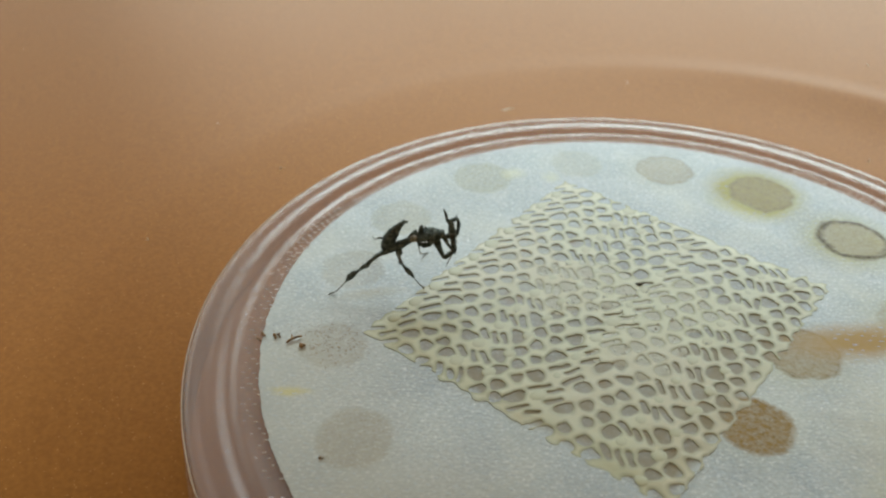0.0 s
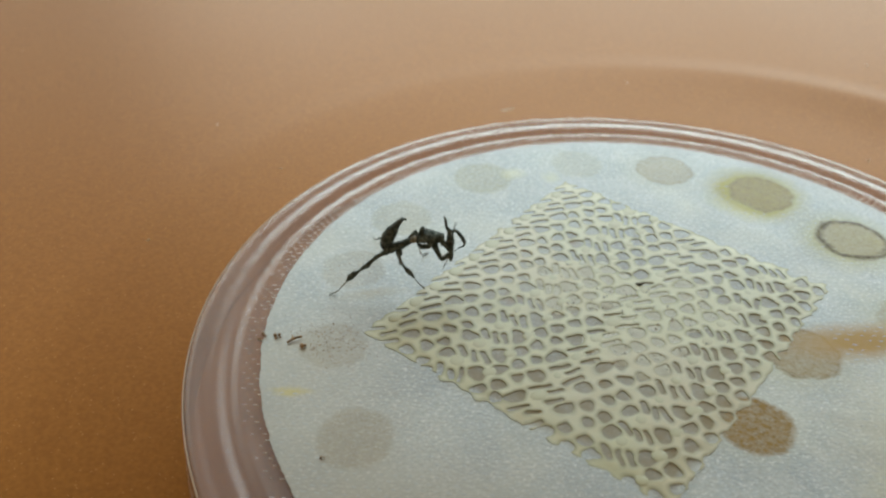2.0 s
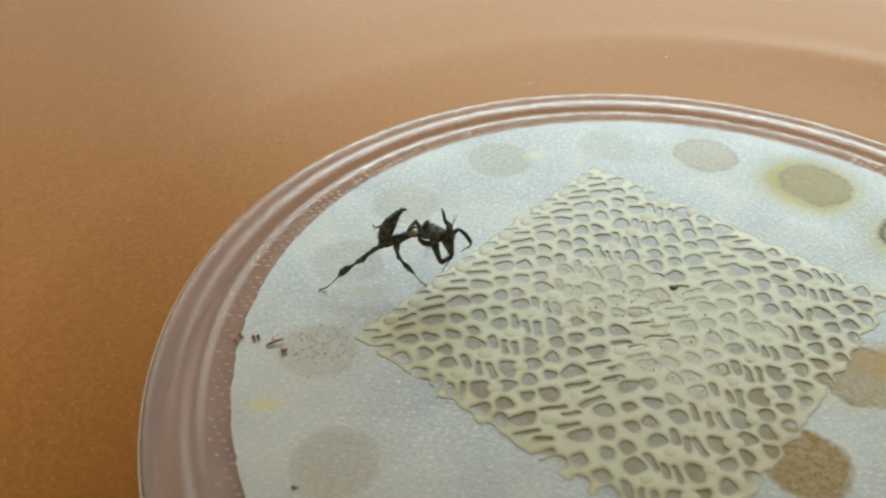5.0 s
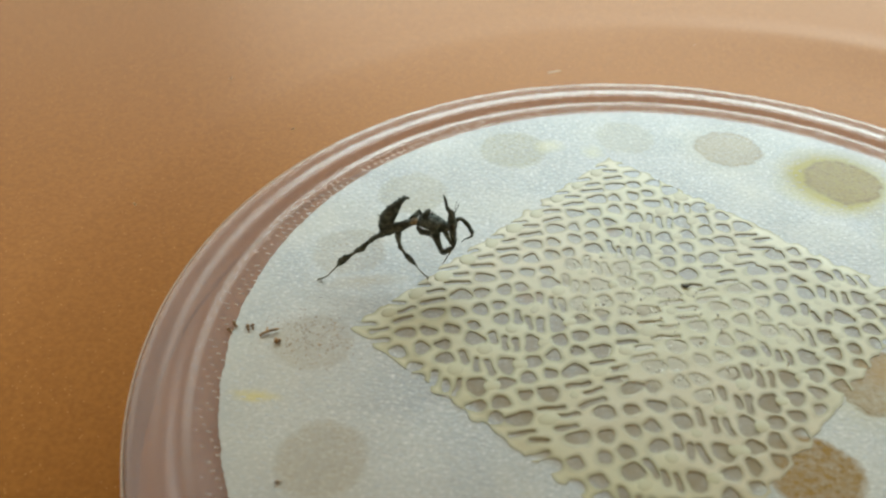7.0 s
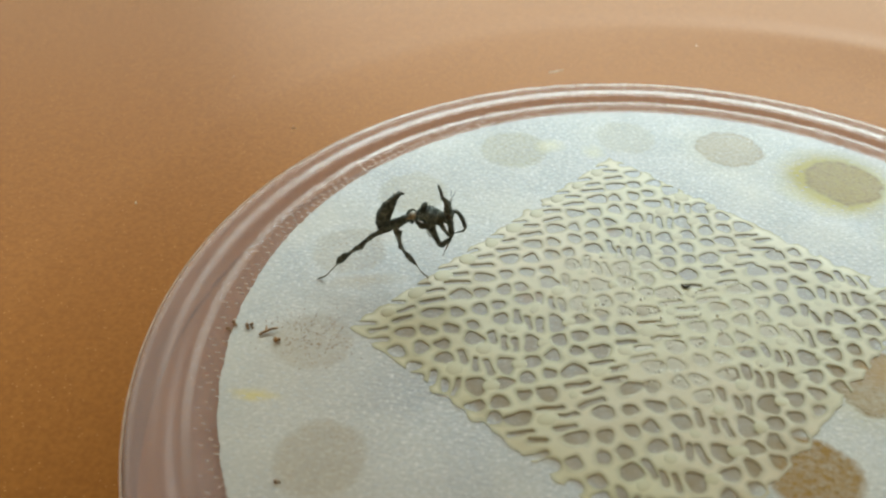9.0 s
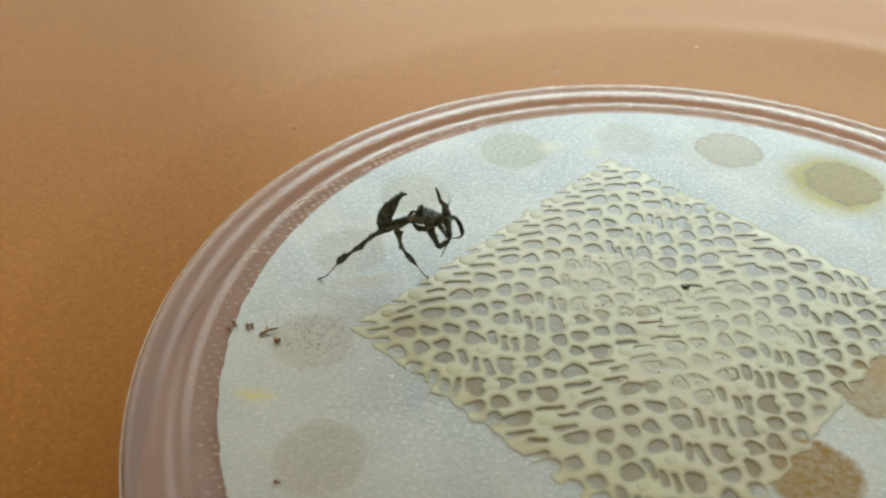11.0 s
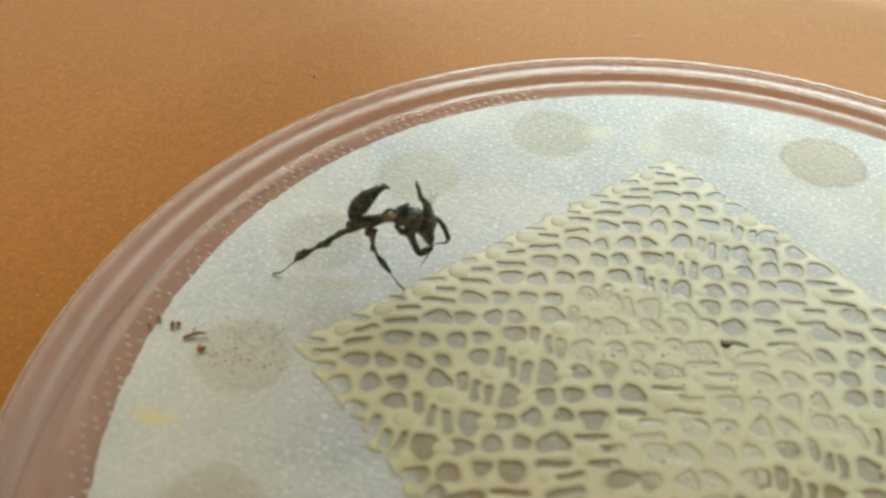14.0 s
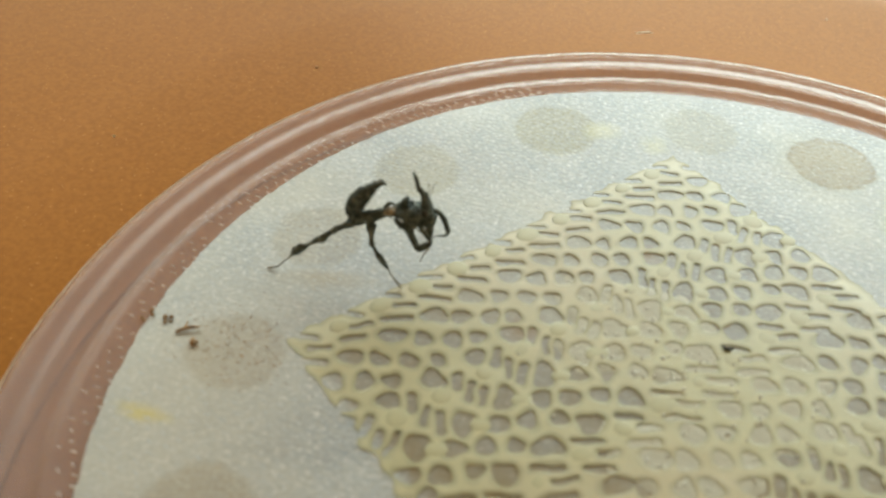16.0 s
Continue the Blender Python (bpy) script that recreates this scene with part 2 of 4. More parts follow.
    n.set(Base_Color=col, Coat_Weight=n.math("MULTIPLY", n.math("SUBTRACT", 0.9, n.math("MULTIPLY", wet, 0.83), True), n.ramp(fleck, (0.34, (0.3, 0.3, 0.3)), (0.66, (1, 1, 1)))), Coat_IOR=1.6, Coat_Roughness=0.38, Roughness=0.45, Specular_IOR_Level=n.math("SUBTRACT", 1.0, n.math("MULTIPLY", wet, 0.95)))
    n.set(Normal=n.bump(grain, 0.00004, 0.25))
    return n.mat


def rubber_cream():
    """Cream foamed-vinyl netting, yellower in the thick places."""
    n = Nodes("cream_vinyl")
    co = n.coords()
    a, b = n.noise(260, 3, vec=co), n.noise(1800, 3, vec=co)
    col = n.mix(a, (0.53, 0.505, 0.28), (0.62, 0.59, 0.36))
    col = n.mix(n.math("MULTIPLY", b, 0.3), col, (0.54, 0.50, 0.30))
    # broad random buff patches colour in warm light reflected onto the net
    warm_tint = n.ramp(n.noise(38, 2, vec=co), (0.46, (0, 0, 0)), (0.62, (0.7, 0.7, 0.7)))
    col = n.mix(warm_tint, col, (0.60, 0.515, 0.34))
    nor = n.bump(b, 0.00004, 0.3, n.bump(a, 0.0001, 0.4))
    n.set(Base_Color=col, Roughness=0.45, Specular_IOR_Level=1.0, Coat_Weight=1.0, Coat_IOR=1.8, Coat_Roughness=0.38, Normal=nor)
    through_ = n.add("BsdfTranslucent")
    n.put(n.mix(0.5, col, (0.85, 0.80, 0.58)), through_.inputs["Color"])
    blend = n.add("MixShader")
    blend.inputs[0].default_value = 0.22
    n.put(n.bsdf.outputs[0], blend.inputs[1])
    n.put(through_.outputs[0], blend.inputs[2])
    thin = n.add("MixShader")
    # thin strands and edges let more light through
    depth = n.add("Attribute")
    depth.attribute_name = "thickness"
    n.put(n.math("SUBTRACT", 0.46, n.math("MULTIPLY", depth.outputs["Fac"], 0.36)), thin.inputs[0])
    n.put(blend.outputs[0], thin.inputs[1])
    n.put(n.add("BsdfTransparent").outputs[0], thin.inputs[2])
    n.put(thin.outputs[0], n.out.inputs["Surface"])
    return n.mat


def glue_clear():
    n = Nodes("dried_glue")
    a, b = n.noise(350, 4), n.noise(1400, 3)
    n.set(Base_Color=n.mix(a, (0.40, 0.385, 0.32), (0.52, 0.505, 0.43)), Roughness=n.ramp(b, (0.58, (0.42, 0.42, 0.42)), (0.64, (0.06, 0.06, 0.06))), Transmission_Weight=0.05, IOR=1.45)
    n.set(Normal=n.bump(n.ramp(b, (0.60, (0, 0, 0)), (0.70, (1, 1, 1))), 0.00012, 0.6, n.bump(a, 0.0002, 0.5)))
    return n.mat


def insect_brown():
    n = Nodes("insect_cuticle")
    a, b = n.noise(1300, 5, 0.65), n.noise(6000, 3)
    col = n.ramp(a, (0.30, (0.025, 0.033, 0.034)), (0.48, (0.066, 0.085, 0.083)), (0.68, (0.19, 0.225, 0.21)))
    n.set(Base_Color=col, Roughness=n.math("ADD", n.math("MULTIPLY", b, 0.25), 0.55), Specular_IOR_Level=0.2)
    n.set(Normal=n.bump(b, 0.00012, 0.9, n.bump(a, 0.0004, 1.0)))
    return n.mat


M_COPPER, M_PLASTIC, M_CLOTH, M_VINYL, M_GLUE, M_INSECT = copper_paint(), clear_plastic(), fabric_white(), rubber_cream(), glue_clear(), insect_brown()
# unseen wall and ceiling tones, picked for the light they bounce
M_WALL = plain("wall_paint", (0.62, 0.41, 0.23), 0.8, 12, 0.08)
M_CEIL = plain("ceiling_paint", (0.34, 0.25, 0.155), 0.8, 12, 0.08)
M_FLOOR = plain("floor_wood", (0.28, 0.18, 0.10), 0.5, 8, 0.25)
M_TRIM = plain("white_trim", (0.78, 0.78, 0.76), 0.4, 15, 0.05)
M_WOOD = plain("table_wood", (0.30, 0.19, 0.11), 0.5, 20, 0.25)
M_BROWN = plain("brown_crumb", (0.30, 0.18, 0.09), 0.8, 1500, 0.5, 0.0002)
M_DUST = plain("pale_dust", (0.95, 0.88, 0.76), 0.4, 2000, 0.2)
M_BOND = plain("white_bond", (0.40, 0.43, 0.46), 0.5, 900, 0.08)
M_BLACK = plain("black_crumb", (0.03, 0.028, 0.022), 0.6, 1500, 0.4)
M_EDGE = plain("pale_highlight", (0.56, 0.46, 0.38), 0.4, 400, 0.15)
M_WELD = plain("white_weld", (0.72, 0.70, 0.68), 0.4, 900, 0.08)
M_GLINT = plain("glue_glint", (0.62, 0.62, 0.58), 0.04, 900, 0.05)

# ---- building helpers ----
def mesh_ob(name, verts, faces, mat, smooth=True, parent=None, label=""):
    me = bpy.data.meshes.new(name)
    me.from_pydata([(x * MM, y * MM, z * MM) for x, y, z in verts], [], faces)
    me.materials.append(mat)
    me.polygons.foreach_set("use_smooth", [smooth] * len(me.polygons))
    me.update()
    ob = new(name, me)
    if parent:
        ob.parent = parent
    if label:
        tagged(ob, label)
    return ob


def part(name, bm, mat, parent, label=""):
    """Link a bmesh as one mesh object under a thing or a part."""
    me = bpy.data.meshes.new(name)
    bmesh.ops.recalc_face_normals(bm, faces=bm.faces)
    bm.to_mesh(me)
    bm.free()
    me.materials.append(mat)
    me.polygons.foreach_set("use_smooth", [True] * len(me.polygons))
    ob = new(name, me)
    if parent:
        ob.parent = parent
    if label:
        tagged(ob, label)
    return ob


def block(name, x0, x1, y0, y1, z0, z1, mat, bevel=0.004, parent=None, label=""):
    """A bevelled box in metres."""
    bm = bmesh.new()
    bmesh.ops.create_cube(bm, size=1, matrix=Matrix.LocRotScale(((x0 + x1) / 2, (y0 + y1) / 2, (z0 + z1) / 2), None, (x1 - x0, y1 - y0, z1 - z0)))
    if bevel:
        bmesh.ops.bevel(bm, geom=bm.edges[:], offset=bevel, segments=2, affect="EDGES")
    ob = part(name, bm, mat, parent, label)
    ob.data.polygons.foreach_set("use_smooth", [False] * len(ob.data.polygons))
    return ob


def lathe(profile, steps=192, close=False):
    verts, faces = [], []
    k = len(profile)
    for i in range(steps):
        a = 2 * math.pi * i / steps
        verts += [(r * math.cos(a), r * math.sin(a), z) for r, z in profile]
    for i in range(steps):
        j = (i + 1) % steps
        for q in range(k if close else k - 1):
            p = (q + 1) % k
            faces.append((i * k + q, j * k + q, j * k + p, i * k + p))
    return verts, faces


# ---- the room, added unseen: plain walls that bounce warm light, a window, a table ----
TABLE_Z = -0.0105
RX0, RX1, RY0, RY1, FLOOR_Z, CEIL_Z = -1.1, 1.1, -1.0, WIN_Y, -0.76, 1.90
tagged(block("floor", RX0, RX1, RY0, RY1, FLOOR_Z - 0.1, FLOOR_Z, M_FLOOR, 0), "brown wooden floor of the plain room", "floor", kind="structure")
tagged(block("ceiling", RX0, RX1, RY0, RY1, CEIL_Z, CEIL_Z + 0.1, M_CEIL, 0), "unseen dull ceiling added to keep reflections dark", "ceiling", kind="structure")
west = tagged(new("wall_west"), "unseen added wall with an opening for the side light", "wall", kind="structure")
for y0, y1, z0, z1 in ((RY0, SIDE_Y0, FLOOR_Z, CEIL_Z), (SIDE_Y1, RY1, FLOOR_Z, CEIL_Z), (SIDE_Y0, SIDE_Y1, FLOOR_Z, SIDE_Z0), (SIDE_Y0, SIDE_Y1, SIDE_Z1, CEIL_Z)):
    block("wall_panel", RX0 - 0.1, RX0, y0, y1, z0, z1, M_WALL, 0, west)
side = tagged(new("fill_window"), "unseen white framed window added round the side fill light", "window", kind="structure")
for y0, y1, z0, z1 in ((SIDE_Y0, SIDE_Y0 + 0.05, SIDE_Z0, SIDE_Z1), (SIDE_Y1 - 0.05, SIDE_Y1, SIDE_Z0, SIDE_Z1),
                       (SIDE_Y0 + 0.05, SIDE_Y1 - 0.05, SIDE_Z0, SIDE_Z0 + 0.05), (SIDE_Y0 + 0.05, SIDE_Y1 - 0.05, SIDE_Z1 - 0.05, SIDE_Z1)):
    block("frame_bar", SIDE_X - 0.07, SIDE_X - 0.02, y0, y1, z0, z1, M_TRIM, 0.004, side)
tagged(block("wall_east", RX1, RX1 + 0.1, RY0, RY1, FLOOR_Z, CEIL_Z, M_WALL, 0), "unseen plain wall added to bounce warm light", "wall", kind="structure")
tagged(block("wall_south", RX0, RX1, RY0 - 0.1, RY0, FLOOR_Z, CEIL_Z, M_WALL, 0), "unseen plain wall added to bounce warm light", "wall", kind="structure")
north = tagged(new("wall_north"), "unseen added wall with one large window opening", "wall", kind="structure")
for x0, x1, z0, z1 in ((RX0, WIN_X0, FLOOR_Z, CEIL_Z), (WIN_X1, RX1, FLOOR_Z, CEIL_Z), (WIN_X0, WIN_X1, FLOOR_Z, WIN_Z0), (WIN_X0, WIN_X1, WIN_Z1, CEIL_Z)):
    block("wall_panel", x0, x1, WIN_Y, WIN_Y + 0.1, z0, z1, M_WALL, 0, north)
win = tagged(new("window_1"), "white framed window letting in daylight", "window", kind="structure")
for x0, x1, z0, z1 in ((WIN_X0, WIN_X0 + 0.05, WIN_Z0, WIN_Z1), (WIN_X1 - 0.05, WIN_X1, WIN_Z0, WIN_Z1),
                       (WIN_X0 + 0.05, WIN_X1 - 0.05, WIN_Z0, WIN_Z0 + 0.05), (WIN_X0 + 0.05, WIN_X1 - 0.05, WIN_Z1 - 0.05, WIN_Z1)):
    block("frame_bar", x0, x1, WIN_Y + 0.02, WIN_Y + 0.07, z0, z1, M_TRIM, 0.004, win)

table = tagged(new("table"), "brown wooden table under the copper tray", "table")
block("tabletop", -0.6, 0.6, -0.45, 0.44, TABLE_Z - 0.03, TABLE_Z, M_WOOD, 0.004, table)
for sx in (-0.55, 0.55):
    for sy in (-0.40, 0.39):
        block("leg", sx - 0.025, sx + 0.025, sy - 0.025, sy + 0.025, FLOOR_Z, TABLE_Z - 0.03, M_WOOD, 0.004, table)


# ---- the copper tray ----
TRAY_Z = -7.4
RIDGE = (10.0, 8.0, 92.0)  # centre of the dish, and radius of its rounded crest


def smooth(a, b, x):
    t = min(1.0, max(0.0, (x - a) / (b - a)))
    return t * t * (3 - 2 * t)


RISE = [0.0]  # height gained along the dish, tenth of a millimetre by tenth
for k in range(3500):
    r = k / 10
    RISE.append(RISE[-1] + 0.1 * (0.085 * smooth(66, 86, r) * (1 - smooth(89, 92.5, r)) - 0.09 * smooth(90.5, 93.5, r) * (1 - smooth(95, 101, r)) + 0.5 * smooth(225, 262, r)))


FLARE = [0.0]  # the open side of the dish rises gently instead of cresting
for k in range(3500):
    FLARE.append(FLARE[-1] + 0.1 * 0.03 * smooth(92, 150, k / 10) * (1 - smooth(190, 235, k / 10)))


def tray_height(x, y):
    r = math.hypot(x - RIDGE[0], y - RIDGE[1])
    flare = FLARE[min(3500, int(10 * r))] * (1 - smooth(-45, 70, x))
    # the crest fades out towards one side
    return TRAY_Z + flare + RISE[min(3500, int(10 * r))] * max(smooth(150, 225, r), 0.2 + 0.8 * smooth(-35, 55, x))


def tray():
    verts, faces = [], []
    radii = [0, 20, 40, 50, 56] + [60 + 1.5 * i for i in range(16)] + [84 + 0.8 * i for i in range(25)] + [106, 112, 120, 130, 146, 158, 175, 200, 220, 228, 236, 244, 252, 262]
    steps = 160
    for r in radii[1:]:
        for i in range(steps):
            a = 2 * math.pi * i / steps
            x, y = RIDGE[0] + r * math.cos(a), RIDGE[1] + r * math.sin(a)
            verts.append((x, y, tray_height(x, y)))
    verts.append((RIDGE[0], RIDGE[1], tray_height(*RIDGE[:2])))
    for k in range(len(radii) - 2):
        for i in range(steps):
            j = (i + 1) % steps
            faces.append((k * steps + i, k * steps + j, (k + 1) * steps + j, (k + 1) * steps + i))
    faces += [(len(verts) - 1, i, (i + 1) % steps) for i in range(steps)]
    # the sloping outer wall is a part of its own
    last = radii.index(228) - 1
    wall = [f for f in faces if len(f) == 4 and min(f) >= last * steps]
    floor_faces = [f for f in faces if len(f) == 3 or min(f) < last * steps]

    def sheet(name, chosen, parent=None, label=""):
        used = sorted({i for f in chosen for i in f})
        at = {i: k for k, i in enumerate(used)}
        made = mesh_ob(name, [verts[i] for i in used], [tuple(at[i] for i in f) for f in chosen], M_COPPER, True, parent, label)
        bm = bmesh.new()
        bm.from_mesh(made.data)
        bmesh.ops.recalc_face_normals(bm, faces=bm.faces)
        if sum(f.normal.z for f in bm.faces) < 0:
            bmesh.ops.reverse_faces(bm, faces=bm.faces)
        bm.to_mesh(made.data)
        bm.free()
        made.data.polygons.foreach_set("use_smooth", [True] * len(made.data.polygons))
        sol = made.modifiers.new("thick", "SOLIDIFY")
        sol.thickness, sol.offset = 2.2 * MM, -1
        return made

    ob = sheet("tray", floor_faces)
    sheet("outer_wall", wall, ob, "sloping copper-coloured outer wall")
    return tagged(ob, "shallow copper-coloured tray with metallic flecks and satin sheen", "tray")


tray()


# ---- the lid: clear plastic ring, white filter cloth ----
lid = tagged(new("vented_lid"), "round clear plastic lid with a stained white filter cloth", "lid")
LID_OUT = [(20.0, -0.14), (49.6, -0.14), (51.5, -0.13), (51.9, 0.02), (52.2, 0.05), (52.6, -0.04), (53.1, -0.32), (53.6, -0.34), (54.1, -0.10),
           (54.5, 0.14), (55.0, 0.24), (55.5, 0.22), (56.1, 0.12), (56.6, 0.14), (57.0, 0.26), (57.5, 0.36), (58.0, 0.32), (58.35, 0.14), (58.5, -0.1),
           (58.6, -0.6), (58.7, -5.0), (59.0, -5.6), (59.2, -6.5), (59.0, -7.38)]


def lid_ring():
    # the wall is half a millimetre thick
    inner = []
    for i, (r, z) in enumerate(LID_OUT):
        a, b = LID_OUT[max(0, i - 1)], LID_OUT[min(len(LID_OUT) - 1, i + 1)]
        tx, tz = b[0] - a[0], b[1] - a[1]
        ln = math.hypot(tx, tz)
        inner.append((r + tz / ln * 0.45, z - tx / ln * 0.45) if tz > 0 else (r + tz / ln * 0.45, z - tx / ln * 0.45))
    verts, faces = lathe(LID_OUT + inner[::-1], 256, True)
    return mesh_ob("rim", verts, faces, M_PLASTIC, True, lid, "clear ribbed plastic rim")


lid_ring()
# a pale bead stands in for the highlight on the outer edge
verts, faces = lathe([(58.50 + 0.065 * math.cos(a), 0.02 + 0.065 * math.sin(a)) for a in [k * math.pi / 4 for k in range(8)]], 256, True)
mesh_ob("edge_highlight", verts, faces, M_EDGE, True, lid, "pale bead painting the highlight along the outer edge of the rim")


def cloth_z(x, y):
    """Height of the slightly uneven cloth."""
    r = math.hypot(x, y)
    z = 0.08 * noise.noise(Vector((x / 11, y / 11, 0))) + 0.025 * noise.noise(Vector((x / 2.5, y / 2.5, 7)))
    return z * min(1, max(0, 49.75 - r) / 3) - 0.03


def cloth():
    rings, steps = 40, 720
    verts, faces = [], []
    for k in range(rings + 1):
        for i in range(steps):
            a = 2 * math.pi * i / steps
            r = 49.75 * (k + 0.02) / (rings + 0.02)
            if k == rings:
                r += 0.14 * noise.noise(Vector((math.cos(a) * 40, math.sin(a) * 40, 3))) + 0.10 * noise.noise(Vector((math.cos(a) * 130, math.sin(a) * 130, 9)))
            x, y = r * math.cos(a), r * math.sin(a)
            verts.append((x, y, cloth_z(x, y)))
    for k in range(rings):
        for i in range(steps):
            j = (i + 1) % steps
            faces.append((k * steps + i, (k + 1) * steps + i, (k + 1) * steps + j, k * steps + j))
    faces.append(tuple(range(steps)))
    # a thin underside closes the sheet
    base = len(verts)
    for i in range(steps):
        x, y, z = verts[rings * steps + i]
        verts.append((x, y, -0.12))
    for i in range(steps):
        j = (i + 1) % steps
        faces.append((base + steps + i, base + i, base + j, base + steps + j))
    verts += [verts[rings * steps + i] for i in range(steps)]
    faces.append(tuple(base + i for i in reversed(range(steps))))
    return mesh_ob("filter_cloth", verts, faces, M_CLOTH, True, lid, "white spun filter cloth with round brown stains")


cloth_ob = cloth()


def bond_marks(r0, r1, z, name, parent, label, thin):
    """Tiny pressed bonding dashes on a staggered grid."""
    rng = random.Random(4)
    verts, faces = [], []
    step = 1.05 if r1 > 50 else 1.15
    n = int(r1 / step) + 2
    for i in range(-n, n + 1):
        for j in range(-n, n + 1):
            x, y = (i + 0.5 * (j % 2)) * step * 1.25, j * step * 0.8
            x, y = x * math.cos(0.16) - y * math.sin(0.16), x * math.sin(0.16) + y * math.cos(0.16)
            x, y = x + rng.uniform(-0.08, 0.08), y + rng.uniform(-0.08, 0.08)
            if not r0 < math.hypot(x, y) < r1 or rng.random() < (0.15 if r1 > 50 else 0.3):
                continue
            if any(math.hypot(x - sx, y - sy) < sr * 1.1 for sx, sy, sr, *_ in STAINS) or (r1 < 50 and max(abs((x + 6.8) * 0.899 - (y - 3.4) * 0.438) / 21.2, abs((x + 6.8) * 0.438 + (y - 3.4) * 0.899) / 23.8) < 1):
                continue
            a = 0.08 + rng.gauss(0, 0.12)
            hl, hw, h = rng.uniform(0.2, 0.42), 0.055 if r1 > 50 else 0.07, thin
            c, s = math.cos(a), math.sin(a)
            b = len(verts)
            for px, py, pz in ((-hl, 0, 0), (-hl * 0.6, -hw, 0), (hl * 0.6, -hw, 0), (hl, 0, 0), (hl * 0.6, hw, 0), (-hl * 0.6, hw, 0), (-hl * 0.5, 0, h), (hl * 0.5, 0, h)):
                wx_, wy_ = x + px * c - py * s, y + px * s + py * c
                verts.append((wx_, wy_, (z if r1 > 50 else cloth_z(wx_, wy_) - 0.004) + pz))
            faces += [(b, b + 1, b + 6), (b + 1, b + 2, b + 7, b + 6), (b + 2, b + 3, b + 7), (b + 3, b + 4, b + 7), (b + 4, b + 5, b + 6, b + 7), (b + 5, b, b + 6)]
    ob = mesh_ob(name, verts, faces, M_WELD if r1 > 50 else M_BOND, True, parent, label)
    ob["kind"] = "stuff"
    return ob


bond_marks(49.9, 51.9, -0.125, "weld_mark", lid, "pale pressed weld dashes round the cloth", 0.07)
bond_marks(0.5, 49.4, 0.02, "bond_mark", cloth_ob, "fine white bonding dashes", 0.03)


# ---- the cream netting on the cloth ----
NET_TURN = radians(-26.0)
NU0, NU1, NV0, NV1 = -28.9, 13.6, -23.7, 23.9   # its cut edges, along its own two axes
REPEAT, PITCH = 21.9, 4.28                      # the knit repeats along both axes
KNIT = [  # one repeat: shift along u and v (mm), half length, half width, turn (degrees)
    (-11.0, -8.1, 1.30, 0.26, 55), (-9.3, -7.6, 1.05, 0.24, 55), (-8.4, -8.9, 1.34, 0.28, 55),
    (-6.9, -10.2, 1.08, 0.80, 55), (-5.4, -8.3, 0.76, 0.74, 60), (-3.85, -6.1, 0.76, 0.80, 40), (-2.7, -4.3, 0.70, 0.72, 70), (-1.1, -1.5, 0.98, 0.86, 55),
    (0.1, 0.0, 1.08, 0.34, 133), (1.55, 0.05, 1.02, 0.28, 133), (2.55, 0.65, 1.14, 0.30, 130),
    (3.85, 2.0, 1.12, 0.92, 125), (5.5, 4.5, 0.86, 0.76, 55), (6.7, 6.6, 0.78, 0.80, 60), (8.0, 9.0, 0.72, 0.72, 50), (9.6, 10.7, 1.12, 0.88, 58),
]
LUMPS = [(0.75, -2.0, 1.0), (-10.3, -9.3, 0.95), (4.7, 3.2, 0.75)]  # thick places: u, v, radius


def knit():
    """Every place of the knit: its repeat's corner, row by row."""
    for per in (-1, 0, 1, 2):
        for k in range(-12, 14):
            yield -17.3 + per * REPEAT, -22.7 + PITCH * k + 1.45 * per


def pulled(u, v):
    """The knit is drawn a little out of true."""
    w = Vector((u / 9, v / 9, 5))
    return u + 0.3 * noise.noise(w), v + 0.3 * noise.noise(w + Vector((9, 4, 2)))


def net_holes():
    """Holes of the knit: (u, v, half length, half width, turn, lobes)."""
    rng = random.Random(11)
    holes = []
    for cu, cv in knit():
        for a, b, hl, hw, turn in KNIT:
            # the long slits of the second stack sit a little lower
            u, v = pulled(cu + a, cv + b - (1.1 if a < -8 and cu > 0 else 0))
            u, v = u + rng.gauss(0, 0.08), v + rng.gauss(0, 0.09)
            g, w, tilt = rng.uniform(0.86, 1.12), rng.uniform(0.86, 1.12), rng.gauss(0, 7)
            lobes = (rng.uniform(0.03, 0.13), rng.uniform(0, 6.28), rng.uniform(0.02, 0.09), rng.uniform(0, 6.28))
            if min(u - NU0, NU1 - u, v - NV0, NV1 - v) < -0.6:
                continue
            holes.append((u, v, hl * g * 1.02, hw * w * 1.05, radians(turn + tilt), lobes))
    return holes


def field(us, vs, size, seed):
    return np.array([[noise.noise(Vector((u / size, v / size, seed))) for v in vs] for u in us])


